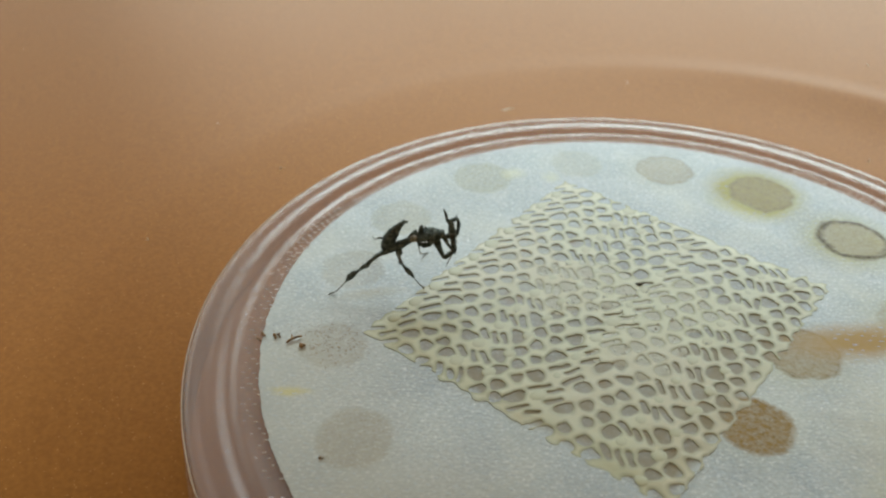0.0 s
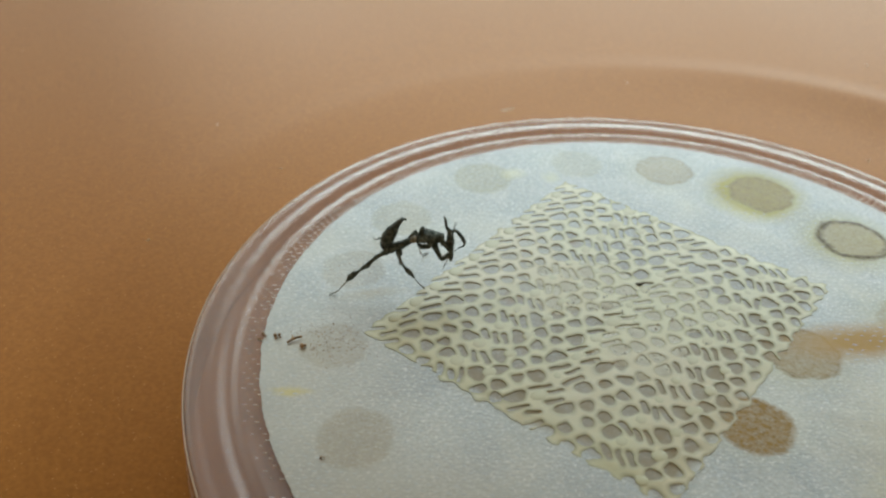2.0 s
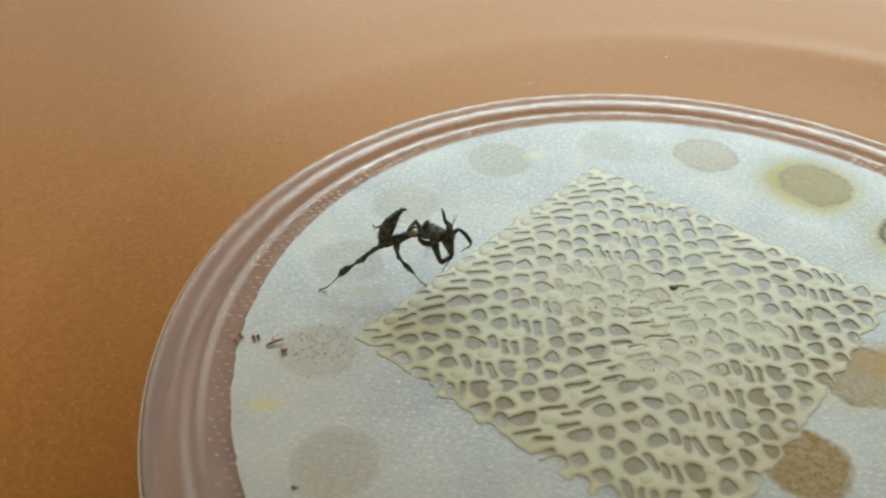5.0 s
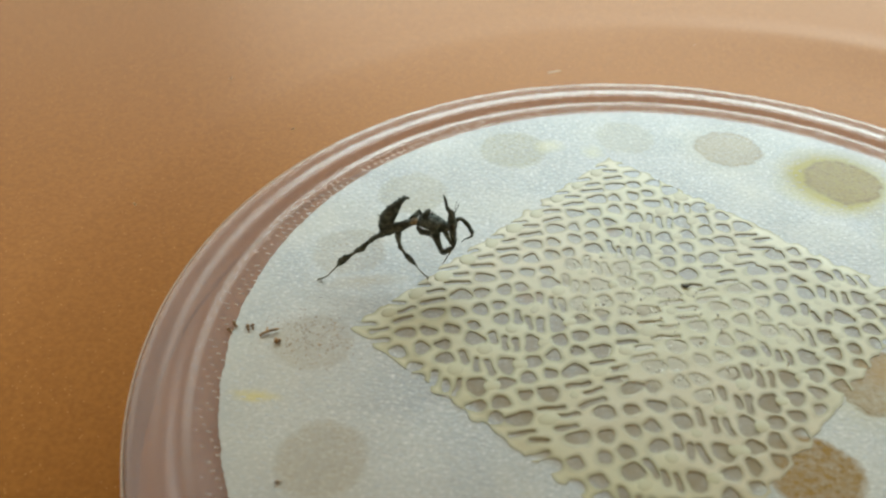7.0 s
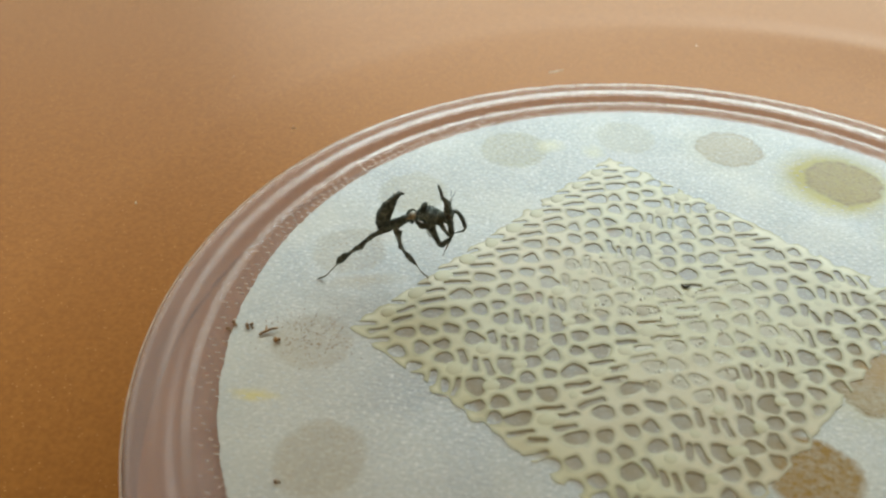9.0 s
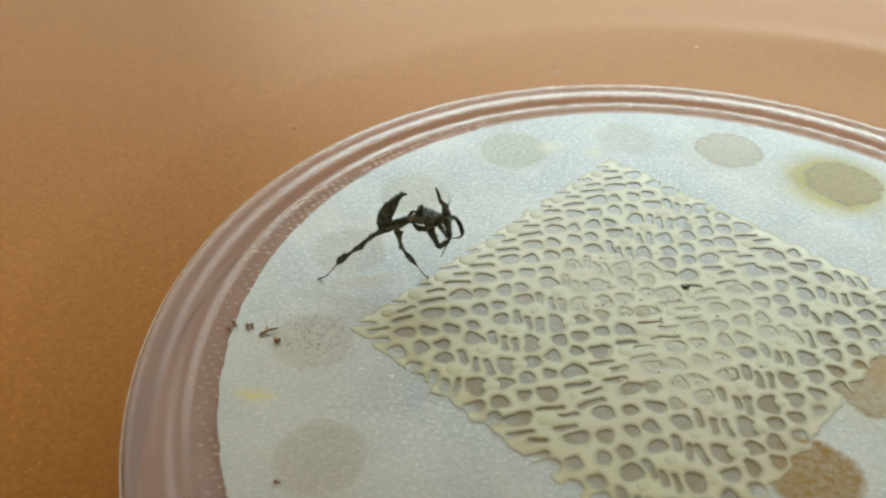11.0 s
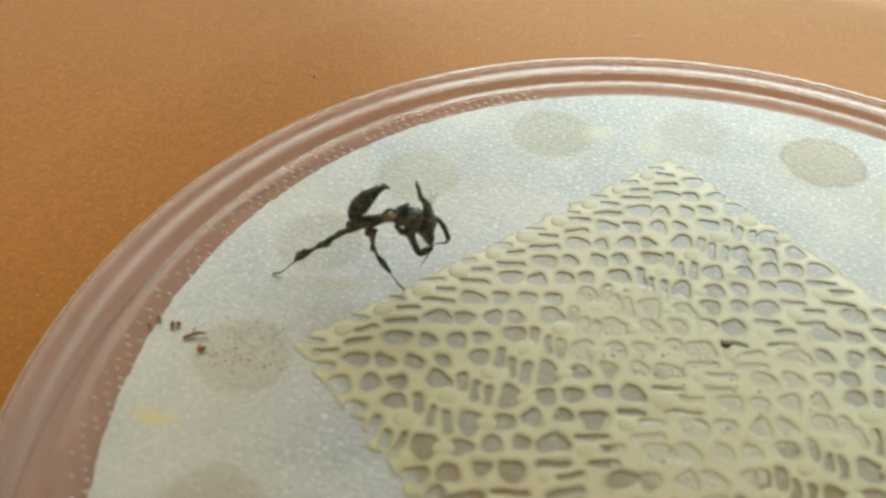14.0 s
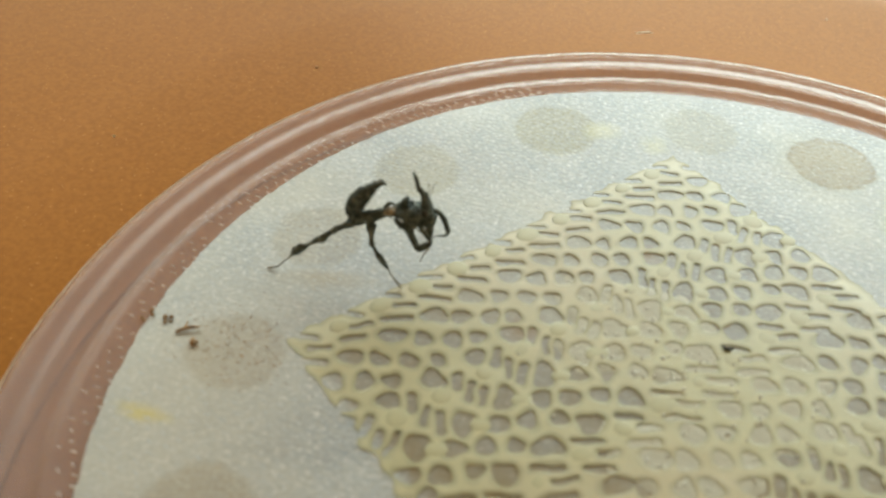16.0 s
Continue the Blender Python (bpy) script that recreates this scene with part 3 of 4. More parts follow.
def net():
    h = 0.16
    us, vs = np.arange(NU0 - 1, NU1 + 1, h), np.arange(NV0 - 1, NV1 + 1, h)
    U, V = np.meshgrid(us, vs, indexing="ij")
    # distance to the cut edge, a little ragged
    B = np.minimum(np.minimum(U - NU0, NU1 - U), np.minimum(V - NV0, NV1 - V)) + 0.65 * field(us, vs, 1.7, 1)
    D = B.copy()
    # here and there a thin strand closes the cut edge
    close = -0.35 + 0.75 * field(us, vs, 2.3, 33)
    WU, WV = U + 0.22 * field(us, vs, 1.25, 20), V + 0.22 * field(us, vs, 1.25, 40)
    for u, v, hl, hw, turn, (l3, p3, l2, p2) in net_holes():
        i0, i1 = np.searchsorted(us, (u - 3, u + 3))
        j0, j1 = np.searchsorted(vs, (v - 3, v + 3))
        if i1 <= i0 or j1 <= j0:
            continue
        du, dv = WU[i0:i1, j0:j1] - u, WV[i0:i1, j0:j1] - v
        a, b = du * math.cos(turn) + dv * math.sin(turn), dv * math.cos(turn) - du * math.sin(turn)
        if hl > 2.0 * hw:
            d = np.hypot(np.maximum(np.abs(a) - (hl - hw), 0), b) - hw * (1 + 2 * l2 * np.sin(2.2 * a + p2))
        else:
            th = np.arctan2(b / hw, a / hl)
            q = (np.abs(a / hl) ** 2.3 + np.abs(b / hw) ** 2.3) ** (1 / 2.3) * (1 + l3 * np.cos(3 * th + p3) + l2 * np.cos(2 * th + p2))
            d = (q - 1) * min(hl, hw)
        d = np.maximum(d, close[i0:i1, j0:j1] - B[i0:i1, j0:j1])
        D[i0:i1, j0:j1] = np.minimum(D[i0:i1, j0:j1], d)
    # strands are rounded, higher the wider they are
    dd = np.clip(D, 0, 0.3) / 0.3
    Z = 0.085 + 0.02 * np.sin(dd * math.pi / 2) + 0.02 * field(us, vs, 2.2, 4)
    rim = np.clip(B / 2.5, 0, 1)
    Z *= 0.22 + 0.78 * rim * rim * (3 - 2 * rim)
    verts, thick, index, faces = [], [], {}, []
    cu, su = math.cos(NET_TURN), math.sin(NET_TURN)

    def put(key, u, v, z, solid=0.0):
        if key not in index:
            index[key] = len(verts)
            verts.append((u * cu - v * su, u * su + v * cu, z))
            thick.append(solid)
        return index[key]

    n, m = D.shape
    inside = D > 0
    for i in range(n - 1):
        for j in range(m - 1):
            corner = ((i, j), (i + 1, j), (i + 1, j + 1), (i, j + 1))
            ins = [inside[c] for c in corner]
            if not any(ins):
                continue
            loop, cut = [], []
            for q in range(4):
                c, e = corner[q], corner[(q + 1) % 4]
                if ins[q]:
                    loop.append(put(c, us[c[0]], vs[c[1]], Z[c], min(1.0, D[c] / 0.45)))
                if ins[q] != ins[(q + 1) % 4]:
                    f = D[c] / (D[c] - D[e])
                    key = ("e", *min(c, e), *max(c, e))
                    low = min(Z[c], Z[e], 0.085)
                    w = put(key, us[c[0]] + f * (us[e[0]] - us[c[0]]), vs[c[1]] + f * (vs[e[1]] - vs[c[1]]), low)
                    loop.append(w)
                    cut.append((w, key, ins[q]))
            faces.append(tuple(loop))
            if len(cut) == 2:
                (w0, k0, leave0), (w1, k1, _) = cut
                lo, hi = [], []
                for w, k in ((w0, k0), (w1, k1)):
                    # the cut wall has corners of its own, so that its edge stays crisp
                    for tag, line in (("b", lo), ("c", hi)):
                        key = (tag, *k)
                        if key not in index:
                            index[key] = len(verts)
                            x, y, z = verts[w]
                            verts.append((x, y, -0.05 if tag == "b" else z))
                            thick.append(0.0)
                        line.append(index[key])
                faces.append((hi[1], hi[0], lo[0], lo[1]) if leave0 else (hi[0], hi[1], lo[1], lo[0]))
    ob = mesh_ob("netting", verts, faces, M_VINYL)
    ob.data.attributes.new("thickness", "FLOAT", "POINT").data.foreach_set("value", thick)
    # rounded knots where strands meet
    bm = bmesh.new()
    bmesh.ops.create_uvsphere(bm, u_segments=14, v_segments=8, radius=MM)
    shape = part("knot", bm, M_VINYL, ob)
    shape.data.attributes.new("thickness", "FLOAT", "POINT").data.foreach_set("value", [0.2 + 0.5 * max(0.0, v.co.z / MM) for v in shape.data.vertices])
    rng = random.Random(3)
    first = True
    for ku, kv in knit():
        for a, b, r in LUMPS:
            u, v = pulled(ku + a, kv + b - (1.1 if a < -8 and ku > 0 else 0))
            r *= rng.uniform(0.8, 1.2)
            sx, turn = rng.uniform(0.95, 1.35), rng.uniform(20, 90)
            if min(u - NU0, NU1 - u, v - NV0, NV1 - v) < 0.7:
                continue
            knot = shape if first else new("knot", shape.data)
            first = False
            knot.parent = ob
            knot.matrix_basis = Matrix.LocRotScale(Vector((u * cu - v * su, u * su + v * cu, 0.065)) * MM, Euler((0, 0, radians(turn))), Vector((r * sx, r, rng.uniform(0.05, 0.07))))
    return tagged(ob, "cream rubbery openwork netting square lying on the cloth", "netting")


net()


def glue():
    """Dried clear glue that fills many holes in the middle of the netting."""
    h = 0.35
    us, vs = np.arange(-21, 13, h), np.arange(-12, 23, h)
    wide, fine = field(us, vs, 5.5, 61), field(us, vs, 1.6, 62)
    verts, faces, index = [], [], {}
    D = np.zeros((len(us), len(vs)))
    for i, x in enumerate(us):
        for j, y in enumerate(vs):
            # three pools run together
            d = max(1 - math.hypot((x + 10) / 7.5, (y - 8) / 8.0), 1 - math.hypot((x - 1.5) / 9.5, (y - 5.5) / 6.5), 1 - math.hypot((x + 2.0) / 6.0, (y + 3.5) / 5.0))
            D[i, j] = d + 0.42 * wide[i, j] + 0.16 * fine[i, j]
    for i in range(len(us) - 1):
        for j in range(len(vs) - 1):
            if D[i:i + 2, j:j + 2].min() < 0.02:
                continue
            loop = []
            for c in ((i, j), (i + 1, j), (i + 1, j + 1), (i, j + 1)):
                if c not in index:
                    index[c] = len(verts)
                    verts.append((us[c[0]], vs[c[1]], -0.08 + 0.135 * min(1, (D[c] - 0.02) / 0.2) + 0.012 * fine[c]))
                loop.append(index[c])
            faces.append(tuple(loop))
    ob = mesh_ob("glue_film", verts, faces, M_GLUE)
    # small beads added on the film to catch glints
    rng = random.Random(8)
    bm = bmesh.new()
    for _k in range(70):
        x, y, r = rng.gauss(-2.5, 6.0), rng.gauss(3.5, 4.5), rng.uniform(0.05, 0.14)
        bmesh.ops.create_icosphere(bm, subdivisions=2, radius=1, matrix=Matrix.LocRotScale(Vector((x, y, 0.11)) * MM, None, Vector((r, r * 1.3, r * 0.9)) * MM))
    part("glint_bead", bm, M_GLINT, ob, "tiny glossy beads added for the glints on the glue")["kind"] = "stuff"
    return tagged(ob, "dried clear glue film filling the middle of the netting", "glue")


glue()


# ---- crumbs and dust ----
def pebble(bm, x, y, z, r, seed, flat=0.7):
    rng = random.Random(seed)
    m = Matrix.LocRotScale(Vector((x, y, z)) * MM, Euler((rng.random(), rng.random(), rng.random() * 6)), Vector((r * MM, r * MM * rng.uniform(0.7, 1), r * MM * flat)))
    made = bmesh.ops.create_icosphere(bm, subdivisions=2, radius=1, matrix=m)["verts"]
    c = Vector((x, y, z)) * MM
    for v in made:
        v.co = c + (v.co - c) * (1 + 0.28 * noise.noise((v.co - c) * (2.2 / (r * MM)) + Vector((seed, 0, 0))))


def sweep(bm, points, seg=12, rough=0.0, seed=0, steps=8):
    """A body swept along points (x, y, z, half height, half depth), rounded at both ends, with ragged lobes."""
    pts = [Vector(p[:3]) for p in points]
    rad = [(p[3], p[4]) for p in points]
    line, radii = [], []
    for i in range(len(pts) - 1):
        a, b, c, d = pts[max(0, i - 1)], pts[i], pts[i + 1], pts[min(len(pts) - 1, i + 2)]
        for k in range(steps):
            t = k / steps
            line.append(0.5 * (2 * b + (c - a) * t + (2 * a - 5 * b + 4 * c - d) * t * t + (3 * b - a - 3 * c + d) * t ** 3))
            radii.append([rad[i][q] + (rad[i + 1][q] - rad[i][q]) * t for q in (0, 1)])
    line.append(pts[-1])
    radii.append(list(rad[-1]))
    rings = []
    for i, p in enumerate(line):
        t = (line[min(i + 1, len(line) - 1)] - line[max(i - 1, 0)]).normalized()
        side = Vector((0, 1, 0)) - t * t.y
        if side.length < 0.2:
            side = Vector((1, 0, 0)) - t * t.x
        side.normalize()
        up = t.cross(side)
        ring = []
        for k in range(seg):
            a = 2 * math.pi * k / seg
            n = 1.0
            if rough:
                n += rough * noise.noise(Vector((p.x * 1.7 + seed, p.z * 1.7, math.cos(a) * 0.8)))
                n += rough * 0.6 * noise.noise(Vector((p.x * 5 + seed, p.z * 5, a)))
                n += rough * 0.4 * noise.noise(Vector((p.x * 11 + seed, p.z * 11, a * 2)))
            q = p + (up * math.cos(a) * radii[i][0] + side * math.sin(a) * radii[i][1]) * n
            ring.append(bm.verts.new(q * MM))
        rings.append(ring)
    for a, b in zip(rings, rings[1:]):
        for k in range(seg):
            bm.faces.new((a[k], a[(k + 1) % seg], b[(k + 1) % seg], b[k]))
    bm.faces.new(rings[0][::-1])
    bm.faces.new(rings[-1])


def spike(bm, base, tip, r):
    """A thin thorn."""
    base, tip = Vector(base) * MM, Vector(tip) * MM
    d = (tip - base).normalized()
    s = d.orthogonal().normalized()
    u = d.cross(s)
    ring = [bm.verts.new(base + (s * math.cos(a) + u * math.sin(a)) * r * MM) for a in (0, 1.57, 3.14, 4.71)]
    top = bm.verts.new(tip)
    for k in range(4):
        bm.faces.new((ring[k], ring[(k + 1) % 4], top))
    bm.faces.new(ring[::-1])


def ball(bm, x, y, z, rx, ry, rz):
    bmesh.ops.create_icosphere(bm, subdivisions=2, radius=1, matrix=Matrix.LocRotScale(Vector((x, y, z)) * MM, None, Vector((rx, ry, rz)) * MM))


def crumb(name, label, mat, bits):
    bm = bmesh.new()
    for i, (x, y, z, r) in enumerate(bits):
        pebble(bm, x, y, z, r * 0.85, i + len(name))
    return tagged(part(name, bm, mat, None), label, "crumb")


crumb("crumb", "dark brown crumb lying on the stained cloth", M_BROWN, [(-42.9, -13.0, 0.2, 0.34), (-42.6, -12.8, 0.18, 0.26), (-43.1, -12.7, 0.15, 0.2)])
crumb("crumb", "small brown crumbs near the edge of the cloth", M_BROWN, [(-46.8, -11.9, 0.15, 0.30), (-46.5, -12.3, 0.12, 0.22), (-46.4, -11.6, 0.12, 0.25), (-46.1, -12.0, 0.1, 0.18)])
crumb("crumb", "small brown crumbs at the rim of the cloth", M_BROWN, [(-48.4, -11.9, 0.1, 0.28), (-48.0, -12.2, 0.1, 0.22), (-48.6, -12.9, 0.08, 0.25), (-48.2, -13.1, 0.08, 0.2)])
crumb("speck", "tiny dark speck on the stained cloth", M_BROWN, [(-34.9, -29.1, 0.08, 0.22), (-34.6, -29.0, 0.06, 0.14)])
bm = bmesh.new()
rng = random.Random(5)
for k in range(260):
    x, y = rng.gauss(-40.8, 2.9), rng.gauss(-11.0, 2.1)
    if math.hypot(x, y) < 49 and not (-46 < x < -42 and -14 < y < -11):
        r = rng.uniform(0.03, 0.09)
        pebble(bm, x, y, cloth_z(x, y) + r * 0.2, r, k, 0.4)
tagged(part("dirt_specks", bm, M_BROWN, None), "tiny brown dirt specks strewn over the cloth", "dirt", kind="stuff")
bm = bmesh.new()
sweep(bm, [(-44.9, -12.8, 0.12, 0.10, 0.12), (-44.5, -12.2, 0.2, 0.14, 0.16), (-44.0, -11.8, 0.3, 0.14, 0.16), (-43.4, -11.4, 0.3, 0.07, 0.09)], 8, 0.5, 1)
sweep(bm, [(-44.5, -12.2, 0.2, 0.10, 0.12), (-44.6, -11.7, 0.2, 0.12, 0.12), (-44.8, -11.3, 0.15, 0.05, 0.06)], 8, 0.5, 2)
tagged(part("twig", bm, M_BROWN, None), "tiny forked brown plant scrap on the cloth", "plant scrap")
bm = bmesh.new()
sweep(bm, [(-3.3, 9.7, 0.20, 0.05, 0.06), (-2.95, 9.4, 0.19, 0.15, 0.20), (-2.6, 9.55, 0.23, 0.12, 0.13), (-2.25, 9.9, 0.32, 0.04, 0.04)], 8, 0.4, 5)
tagged(part("speck", bm, M_BLACK, None), "small black hooked speck stuck on the netting", "crumb")
bm = bmesh.new()
zt = tray_height(-30.4, 71.3)
sweep(bm, [(-31.4, 70.5, zt + 0.02, 0.03, 0.10), (-30.4, 71.3, zt + 0.03, 0.04, 0.16), (-29.3, 72.0, zt + 0.05, 0.02, 0.06)], 6, 0.3, 3)
tagged(part("lint", bm, M_DUST, None), "pale lint fibre lying on the copper tray", "lint")
rng = random.Random(21)
for x, y in ((-138.2, 69.6), (-83.7, 50.3), (44.5, 112.0), (-7.5, 89.7), (38.0, 67.6), (-78.0, 12.0), (-66.0, 38.0)):
    bm = bmesh.new()
    pebble(bm, x, y, tray_height(x, y) + 0.02, rng.uniform(0.16, 0.26), int(rng.random() * 99), 0.15)
    tagged(part("dust_grain", bm, M_DUST, None), "pale dust grain lying on the copper tray", "dust", group="dust grains on the tray")


# ---- the mantis nymph: x runs along its body, z up, in its own space ----
MANTIS = {}
mantis = tagged(new("mantis"), "small dark leaf-like mantis nymph standing on the white cloth", "insect")
mantis.matrix_world = pose(-35.3 * MM, 2.8 * MM, 0, 0, 0, 15)


class Limb:
    """One moving part of the insect, built round its own pivot (x, z)."""

    def __init__(self, key, name, px, pz, label=""):
        self.key, self.name, self.p, self.label, self.bm, self.subs = key, name, (px, pz), label, bmesh.new(), []

    def off(self, pts):
        return [(x - self.p[0], y, z - self.p[1], *r) for x, y, z, *r in pts]

    def tube(self, pts, rough=0.0, seed=0, seg=12, bm=None):
        sweep(bm if bm is not None else self.bm, self.off(pts), seg, rough, seed)

    def thorn(self, a, b, r=0.05, bm=None):
        (a, b) = self.off((a, b))
        spike(bm if bm is not None else self.bm, a[:3], b[:3], r)

    def sub(self, name, pts, rough=0.0, seed=0, seg=8, mat=None, label=""):
        bm = bmesh.new()
        sweep(bm, self.off(pts), seg, rough, seed)
        self.subs.append((name, bm, mat or M_INSECT, label))

    def done(self):
        ob = part(self.name, self.bm, M_INSECT, mantis, self.label)
        ob.location = (self.p[0] * MM, 0, self.p[1] * MM)
        for name, bm, mat, label in self.subs:
            part(name, bm, mat, ob, label)
        MANTIS[self.key] = ob
        ob["rest"] = [self.p[0], self.p[1]]
        return ob


M_PALE = plain("pale_tarsus", (0.17, 0.155, 0.12), 0.6, 3000, 0.4)
M_MEMBRANE = plain("joint_membrane", (0.24, 0.20, 0.14), 0.6, 2500, 0.45, 0.0002)
M_TAN = plain("tan_joint", (0.16, 0.12, 0.08), 0.6, 2500, 0.5)

b = Limb("abdomen", "abdomen", -1.18, 4.92, "dark leaf-like abdomen curled upward")
b.tube([(-0.95, 0, 5.0, 0.36, 0.50), (-1.28, 0, 5.6, 0.54, 0.70), (-1.20, 0, 6.3, 0.65, 0.80), (-0.80, 0, 7.2, 0.68, 0.78), (-0.15, 0, 8.1, 0.60, 0.66),
        (0.45, 0, 8.85, 0.42, 0.48), (0.90, 0, 9.4, 0.30, 0.35), (1.25, 0, 9.75, 0.24, 0.28)], 0.30, 3, 16)
for i, (x, z) in enumerate(((-1.75, 5.6), (-1.75, 6.3), (-1.4, 7.2), (-0.75, 8.1), (-0.1, 8.85), (0.5, 9.45))):
    b.thorn((x + 0.45, 0, z - 0.1), (x - 0.18, 0, z + 0.25), 0.2)
for y in (-0.55, 0.55):
    b.sub("side_lobe", [(-0.8, y, 5.9, 0.2, 0.10), (-0.35, y * 1.2, 6.8, 0.26, 0.12), (0.2, y, 7.7, 0.2, 0.10), (0.6, y * 0.7, 8.5, 0.10, 0.08)], 0.45, 9)
b.sub("cercus", [(1.15, -0.12, 9.7, 0.10, 0.10), (1.5, -0.15, 9.85, 0.12, 0.08), (1.7, -0.15, 9.7, 0.04, 0.04)], 0.2, 2)
b.sub("cercus", [(1.1, 0.14, 9.6, 0.10, 0.10), (1.45, 0.2, 9.5, 0.12, 0.08), (1.6, 0.2, 9.35, 0.04, 0.04)], 0.2, 4)
b.done()

b = Limb("thorax", "thorax", -0.92, 5.10)
b.tube([(-1.75, 0, 4.75, 0.30, 0.40), (-1.0, 0, 5.05, 0.55, 0.62), (-0.3, 0, 5.45, 0.62, 0.60), (0.5, 0, 5.65, 0.60, 0.52), (1.3, 0, 6.1, 0.50, 0.45), (2.1, 0, 6.42, 0.36, 0.36), (2.9, 0, 6.45, 0.36, 0.36)], 0.25, 14, 14)
b.sub("coxa", [(0.3, -0.2, 5.4, 0.42, 0.30), (0.42, -0.6, 4.95, 0.34, 0.28), (0.5, -0.9, 4.6, 0.24, 0.22)], 0.2, 6)
b.sub("coxa", [(-0.8, -0.1, 5.1, 0.40, 0.32), (-1.2, -0.4, 4.9, 0.34, 0.30), (-1.6, -0.6, 4.75, 0.26, 0.24)], 0.2, 7)
b.sub("membrane", [(1.85, 0, 6.33, 0.38, 0.38), (2.3, 0, 6.45, 0.42, 0.42), (2.95, 0, 6.46, 0.40, 0.42)], 0.25, 17, 10, M_MEMBRANE, "paler tan joint membrane")
b.sub("wing_bud", [(1.5, 0.3, 6.4, 0.12, 0.14), (2.0, 0.4, 6.95, 0.20, 0.12), (2.5, 0.4, 7.15, 0.12, 0.10), (2.75, 0.35, 6.85, 0.05, 0.05)], 0.4, 8)
b.done()

b = Limb("pronotum", "pronotum", 2.74, 6.37, "ragged shield-shaped pronotum")
b.tube([(2.5, 0, 6.35, 0.36, 0.45), (3.1, 0, 6.55, 0.60, 0.95), (3.9, 0, 6.5, 0.78, 1.25), (4.7, 0, 6.25, 0.74, 1.10), (5.4, 0, 6.0, 0.62, 0.70), (6.1, 0, 5.8, 0.50, 0.45)], 0.28, 22, 18)
b.tube([(3.2, 0, 6.9, 0.45, 0.5), (3.45, 0, 7.5, 0.42, 0.42), (3.75, 0, 7.95, 0.30, 0.34), (4.0, 0, 8.1, 0.12, 0.2)], 0.35, 25, 12)
for x, z in ((3.3, 8.0), (3.7, 8.35), (4.2, 8.05), (4.6, 7.3), (5.1, 6.95), (2.8, 7.1)):
    b.thorn((x, 0, z - 0.5), (x + 0.05, 0, z + 0.05), 0.16)
b.sub("side_lobe", [(2.5, -0.5, 6.1, 0.16, 0.2), (3.1, -0.95, 5.85, 0.42, 0.14), (3.9, -1.05, 5.75, 0.42, 0.14), (4.6, -0.8, 5.8, 0.2, 0.12)], 0.35, 31)
b.done()

b = Limb("head", "head", 5.48, 10.19, "narrow head with a tall crooked horn")
b.tube([(6.35, 0, 7.9, 0.20, 0.30), (6.38, 0, 7.2, 0.46, 0.72), (6.45, 0, 6.3, 0.52, 0.85), (6.52, 0, 5.3, 0.42, 0.55), (6.60, 0, 4.3, 0.34, 0.36), (6.66, 0, 3.5, 0.28, 0.26), (6.62, 0, 3.05, 0.12, 0.14)], 0.22, 41, 14)
b.tube([(5.2, 0, 5.75, 0.26, 0.28), (5.75, 0, 5.95, 0.34, 0.34), (6.4, 0, 6.2, 0.36, 0.40)], 0.25, 44, 10)
b.sub("horn", [(6.42, 0, 7.5, 0.42, 0.30), (6.15, 0, 8.1, 0.26, 0.28), (5.82, 0, 8.55, 0.22, 0.34), (5.72, 0, 9.2, 0.17, 0.22), (5.60, 0, 9.7, 0.15, 0.18), (5.42, 0, 10.25, 0.08, 0.08)], 0.4, 43, 10)
for y in (-0.78, 0.78):
    bm = bmesh.new()
    ball(bm, 6.45 - 5.48, y, 6.45 - 10.19, 0.30, 0.26, 0.42)
    b.subs.append(("eye", bm, M_BLACK, ""))
b.sub("antenna", [(6.6, -0.25, 7.5, 0.035, 0.035), (6.75, -0.3, 8.6, 0.03, 0.03), (6.88, -0.3, 9.7, 0.015, 0.015)], 0, 0, 5)
b.sub("antenna", [(6.6, 0.25, 7.4, 0.035, 0.035), (6.95, 0.4, 8.3, 0.03, 0.03), (7.2, 0.5, 9.0, 0.015, 0.015)], 0, 0, 5)
for z in (5.4, 4.9, 4.4):
    b.thorn((6.75, -0.2, z), (7.15, -0.2, z - 0.15), 0.05)
b.sub("mouthpart", [(6.45, -0.2, 4.2, 0.06, 0.06), (6.2, -0.3, 3.9, 0.05, 0.05), (6.25, -0.3, 3.5, 0.03, 0.03)], 0, 0, 5, M_TAN)
b.done()

b = Limb("foreleg_left", "foreleg", 4.11, 5.70, "folded grasping foreleg")
b.tube([(4.6, -0.5, 6.1, 0.48, 0.38), (4.62, -0.7, 5.3, 0.50, 0.34), (4.78, -0.7, 4.4, 0.40, 0.30), (5.05, -0.7, 3.55, 0.34, 0.28), (5.25, -0.7, 3.05, 0.22, 0.24)], 0.25, 51)
b.sub("femur", [(5.05, -0.75, 3.15, 0.25, 0.24), (5.5, -0.8, 2.95, 0.42, 0.28), (6.0, -0.8, 3.2, 0.38, 0.26), (6.6, -0.7, 3.6, 0.20, 0.20)], 0.3, 53, 10)
b.sub("tibia", [(6.65, -0.65, 3.65, 0.16, 0.16), (6.2, -0.65, 4.5, 0.22, 0.16), (5.75, -0.6, 5.4, 0.30, 0.18), (5.5, -0.5, 6.0, 0.24, 0.18)], 0.3, 55, 8)
